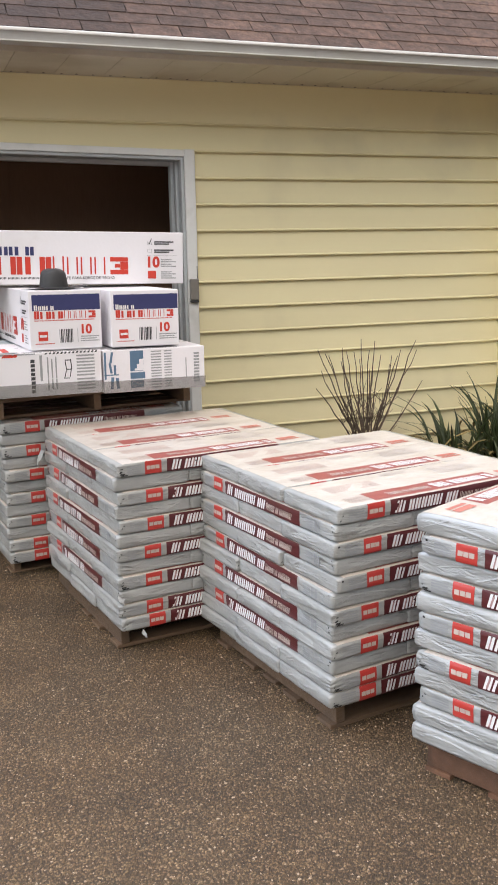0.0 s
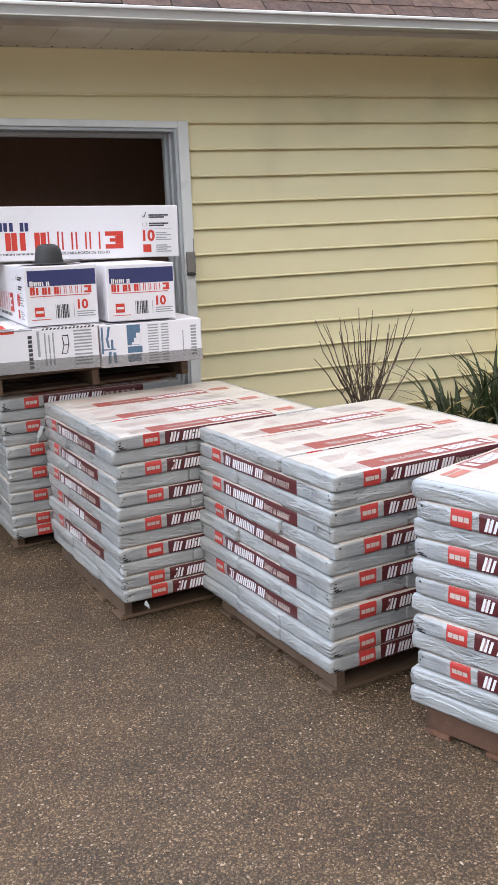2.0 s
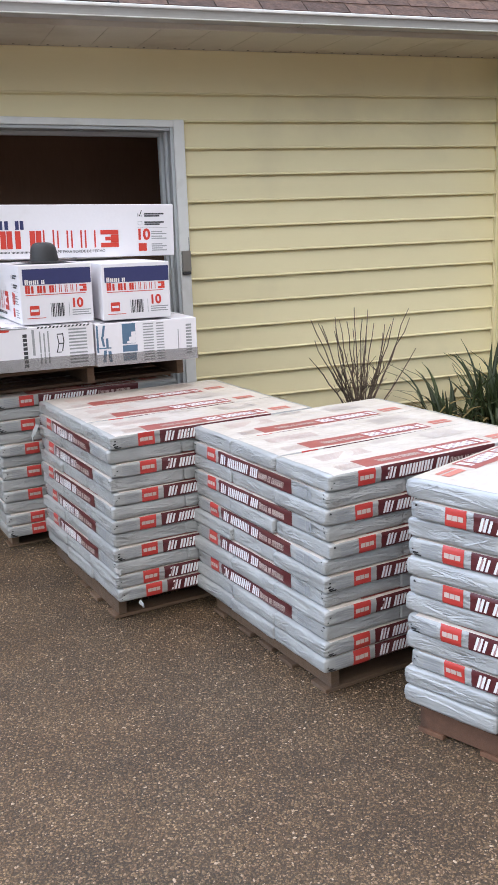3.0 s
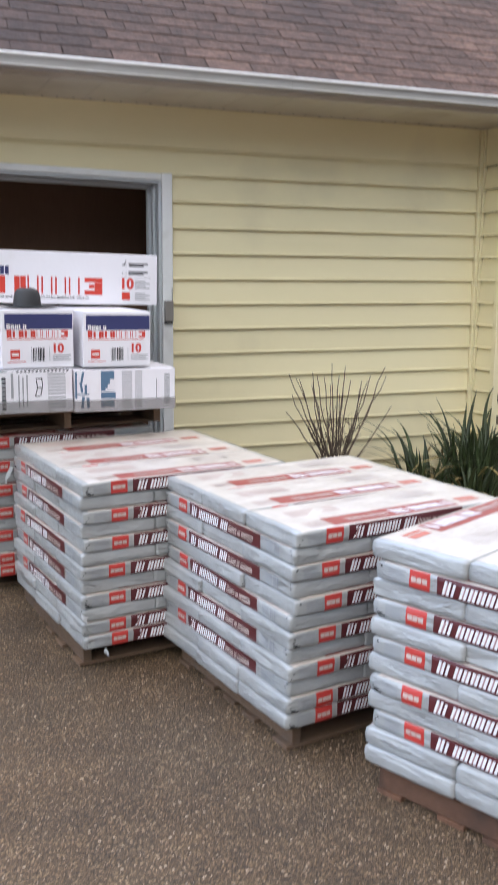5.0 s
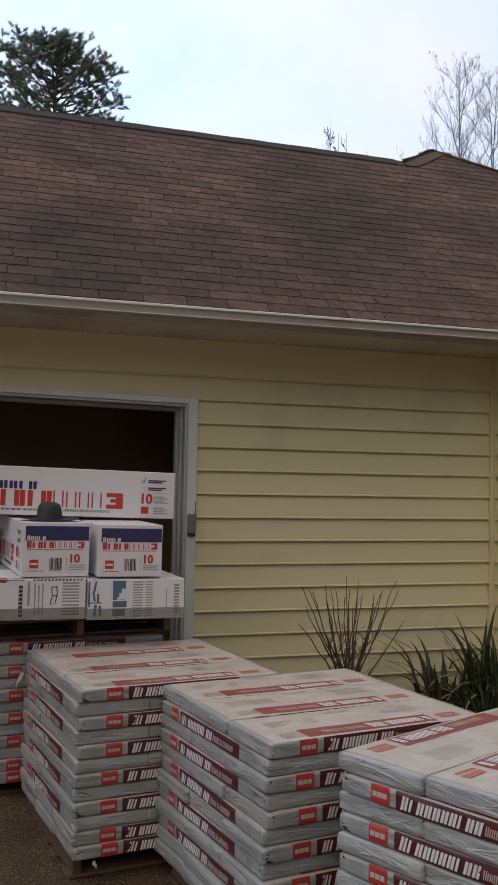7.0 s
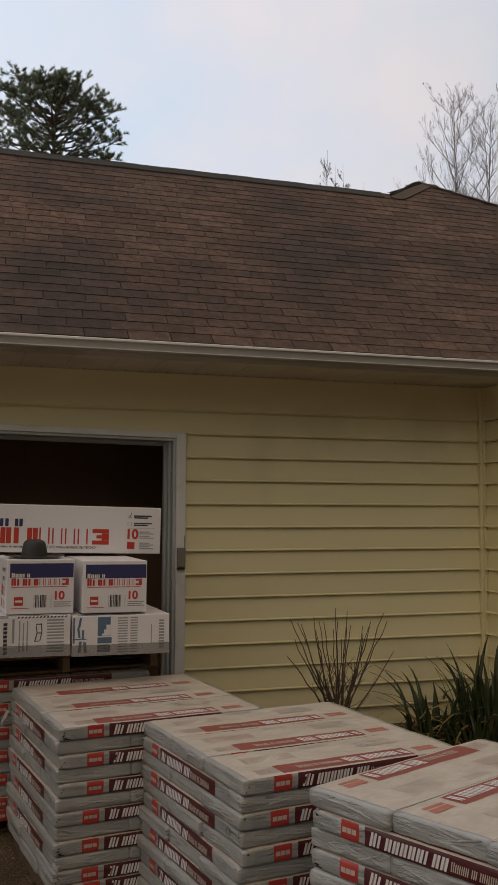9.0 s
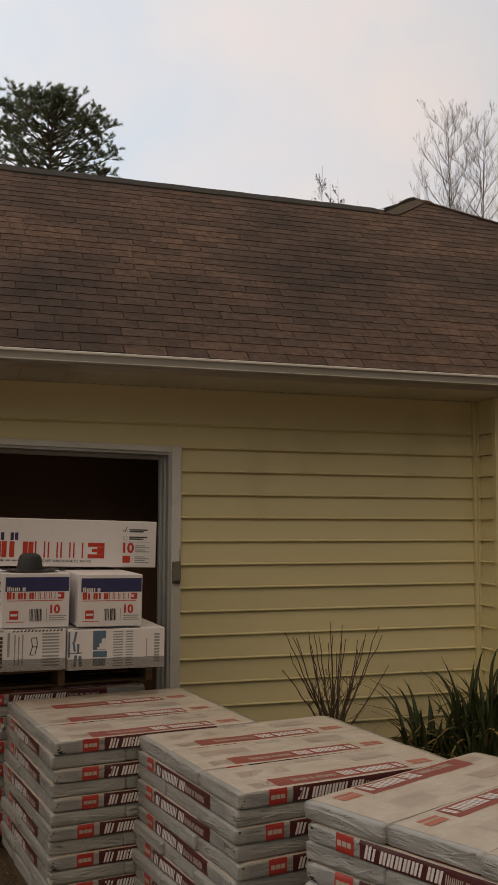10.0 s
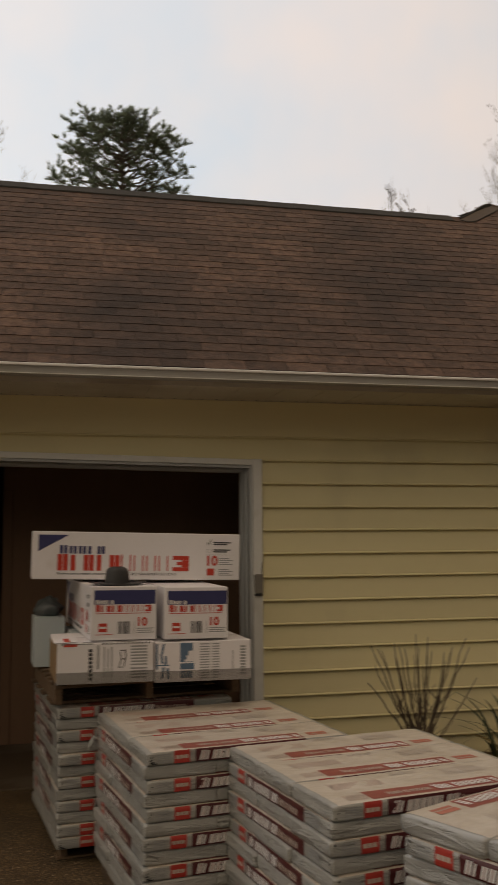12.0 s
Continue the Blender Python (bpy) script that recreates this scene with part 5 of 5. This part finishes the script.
def pine(m, height, reach, seed):
    t = thing("pine_tree", m, "tall dark green pine with an open rounded crown", "tree")
    r = random.Random(seed)
    tv, tf, lv, lf, nv, nf = [], [], [], [], [], []
    pts = [Vector((0.10 * math.sin(z * 0.4), 0.08 * math.cos(z * 0.5), z)) for z in np.linspace(0, height * 0.97, 14)]
    tube(tv, tf, pts, [0.20 - 0.17 * i / 13 for i in range(14)], 8)

    def tuft(q, d):
        """A brush of fine needles round a twig's end."""
        for k in range(30):
            e = (d * 0.45 + Vector((r.uniform(-1, 1), r.uniform(-1, 1), r.uniform(-0.5, 1.1)))).normalized()
            s = e.orthogonal().normalized() * 0.0085
            n = len(nv)
            ln = r.uniform(0.09, 0.17)
            nv.extend((q - s, q + s, q + e * ln))
            nf.append((n, n + 1, n + 2))

    for k in range(128):
        f = (k / 127) ** 0.75
        z = height * (0.62 + 0.345 * f)
        ln = reach * math.sqrt(max(0.05, 1 - (max(f - 0.30, 0) / 0.72) ** 2.6)) * r.uniform(0.70, 1.0)
        a = k * 2.399 + r.uniform(-0.4, 0.4)
        d = Vector((math.cos(a), math.sin(a), 0.05 + 0.35 * f))
        root = Vector((0.10 * math.sin(z * 0.4), 0.08 * math.cos(z * 0.5), z))
        wander = Vector((r.uniform(-0.2, 0.2), r.uniform(-0.2, 0.2), 0))
        limb = [root + d * ln * s + wander * math.sin(3.1 * s) + Vector((0, 0, 0.20 * ln * s * s * (f + 0.2) + r.uniform(-0.06, 0.06))) for s in (0, 0.25, 0.5, 0.75, 1.0)]
        tube(lv, lf, limb, [0.042, 0.034, 0.024, 0.015, 0.007], 5)
        for j in range(15):
            s = 1.0 - 0.42 * r.random() ** 1.4
            i = min(int(s * 4), 3)
            q = limb[i].lerp(limb[i + 1], s * 4 - i)
            e = Vector((r.uniform(-1, 1), r.uniform(-1, 1), r.uniform(-0.05, 0.75))).normalized()
            tw = r.uniform(0.18, 0.46)
            tube(lv, lf, [q, q + e * tw], [0.008, 0.004], 3)
            for g in (0.62, 0.82, 1.0):
                tuft(q + e * tw * g, (e + Vector((0, 0, 0.6))).normalized())
    part("trunk", from_lists("trunk", tv, tf, M_BARK), None, t)
    part("branchwork", from_lists("limbs", lv, lf, M_BARK), None, t)
    tagged(part("crown", from_lists("crown", nv, nf, M_NEEDLE, False), None, t), kind="stuff")
    return t


pine(pose(1.30, 25, 0), 16.4, 2.75, 31)

# ---- ridge caps and roof shingles ----
ridge_cap = thing("ridge_cap", pose(0, 0, 0), "dark ridge vent capped with folded shingles", "ridge cap", kind="structure")
s_, c_ = math.sin(PITCH), math.cos(PITCH)


def cap_profile(y, z, lift, reach, thick):
    low = [(y - reach * c_, z - reach * s_ + lift), (y, z + lift * 1.15), (y + reach * c_, z - reach * s_ + lift)]
    return low + [(yy, zz + thick) for yy, zz in low[::-1]]


step = 0.28
count = int((END_X + 2.6) / step)
for k in range(count):
    x1 = END_X - k * step
    part("cap_shingle", extrude_x(cap_profile(ridge_y, ridge_z, 0.007, 0.125, 0.012 + 0.0022 * (k % 2)), x1 - step, x1), M_RIDGE, ridge_cap)
part("cap_run", extrude_x(cap_profile(ridge_y, ridge_z, 0.007, 0.125, 0.012), -6.5, END_X - count * step), M_RIDGE, ridge_cap)
part("vent_strip", extrude_x(cap_profile(ridge_y, ridge_z, -0.006, 0.11, 0.012), -6.5, END_X - 0.02), M_RUBBER, ridge_cap)


def edge_strip(a, b, wide, high):
    """A folded strip of cap shingles along a hip or valley edge."""
    d = (b - a).normalized()
    up = Vector((0, -s_, c_))
    sd = d.cross(up).normalized()
    bm = bmesh.new()
    n = max(2, int((b - a).length / 0.2))
    for k in range(n):
        p, q = a.lerp(b, k / n), a.lerp(b, (k + 1.04) / n)
        vs = [bm.verts.new(v_) for v_ in (p - sd * wide, q - sd * wide, q + up * high, p + up * (high - 0.006), p + sd * wide - up * wide * 0.6, q + sd * wide - up * wide * 0.6)]
        bm.faces.new((vs[0], vs[1], vs[2], vs[3]))
        bm.faces.new((vs[3], vs[2], vs[5], vs[4]))
    bmesh.ops.solidify(bm, geom=bm.faces, thickness=0.008)
    return bm


hip_end = on_roof(EAVE_END, 0)
part("hip_caps", edge_strip(peak, hip_end, 0.10, 0.02), M_SHINGLE, ridge_cap)
part("valley_edge", edge_strip(on_roof(DIP_X, RIDGE_S, 0.01), peak, 0.035, 0.02), M_RIDGE, ridge_cap)


# The little saddle between the end of the ridge and the peak: a hollow slope under a dark rolled rim.
RIM = [(2.545, 3.318), (2.650, 3.420), (2.756, 3.525), (2.860, 3.640), (2.958, 3.745), (3.040, 3.815), (3.110, 3.848)]
FOLD = [(2.535, 3.270), (2.600, 3.236), (2.680, 3.252), (2.790, 3.352), (2.930, 3.484), (3.070, 3.622), (3.185, 3.738)]
verts, faces, across = [], [], 6
for (xa, sa), (xb, sb) in zip(RIM, FOLD):
    for k in range(across + 1):
        f = k / across
        verts.append(on_roof(xa + (xb - xa) * f, sa + (sb - sa) * f - 0.03, 0.012))
for i in range(len(RIM) - 1):
    for k in range(across):
        a = i * (across + 1) + k
        faces.append((a, a + 1, a + across + 2, a + across + 1))
part("saddle", from_lists("saddle", verts, faces, M_SADDLE), None, ridge_cap, "smooth brown hollow at the ridge's end")
verts, faces = [], []
tube(verts, faces, [on_roof(x_, q_ - 0.04, 0.012) for x_, q_ in RIM], [0.008, 0.011, 0.014, 0.016, 0.016, 0.016, 0.014], 6)
part("rim", from_lists("rim", verts, faces, M_RIDGE), None, ridge_cap, "dark rolled rim")
verts, faces = [], []
tube(verts, faces, [on_roof(x_, q_ - 0.03, 0.012) for x_, q_ in FOLD], [0.005] * 7, 5)
part("fold", from_lists("fold", verts, faces, M_RIDGE), None, ridge_cap)


def tab_mesh(width, rng_):
    """One shingle tab: thick at its lower edge, with a slightly uneven cut."""
    j = [rng_.uniform(-0.0035, 0.0035), rng_.uniform(-0.006, 0.006), rng_.uniform(-0.0035, 0.0035), rng_.uniform(-0.006, 0.006)]
    lo, hi, th = -0.004, COURSE + 0.02, 0.0050
    verts = [(0.0034 + j[0], lo + j[1], 0.001), (width - 0.0034 + j[2], lo + j[3], 0.001), (width - 0.002, hi, 0.0), (0.003, hi, 0.0),
             (0.0034 + j[0], lo + j[1], 0.001 + th), (width - 0.0034 + j[2], lo + j[3], 0.001 + th), (width - 0.002, hi, 0.0015), (0.003, hi, 0.0015)]
    return verts


TAB_FACES = [(4, 5, 6, 7), (0, 1, 5, 4), (1, 2, 6, 5), (3, 0, 4, 7), (0, 3, 2, 1)]
rng = random.Random(77)
TABS = [from_lists("shingle", tab_mesh(TAB, rng), TAB_FACES, M_SHINGLE, False) for _ in range(8)]
tilt = Matrix(((1, 0, 0), (0, c_, -s_), (0, s_, c_))).to_4x4()
verts, faces, made = [], [], 0
hip_k = (hip_end.x - PEAK_X) / PEAK_S
for row in range(33):
    s = row * COURSE
    shift = (row * 0.1525 + 0.03 * math.sin(row * 1.7)) % TAB
    for k in range(-22, 36):
        x = k * TAB + shift
        if x > hip_end.x - s * hip_k - TAB * 0.6 or (row >= RIDGE_N and x < DIP_X + (s - RIDGE_S) / (PEAK_S - RIDGE_S) * (PEAK_X - DIP_X)) or x < -6.3:
            continue
        m = Matrix.Translation(on_roof(x, s)) @ tilt @ pose(0, 0, rng.uniform(0, 0.0015), 0, 0, rng.uniform(-0.5, 0.5))
        if made < 300 and row < 17 and -1.75 < x < 3.6:
            ob = new("shingle", TABS[rng.randrange(8)])
            ob.parent, ob.matrix_basis = roof, m
            made += 1
        else:
            n = len(verts)
            verts += [m @ Vector(q) for q in tab_mesh(TAB, rng)]
            faces += [tuple(n + i for i in f) for f in TAB_FACES]
rest = new("shingle_field", from_lists("shingle_field", verts, faces, M_SHINGLE_FAR, False))
rest.parent = roof
tagged(rest, kind="stuff")
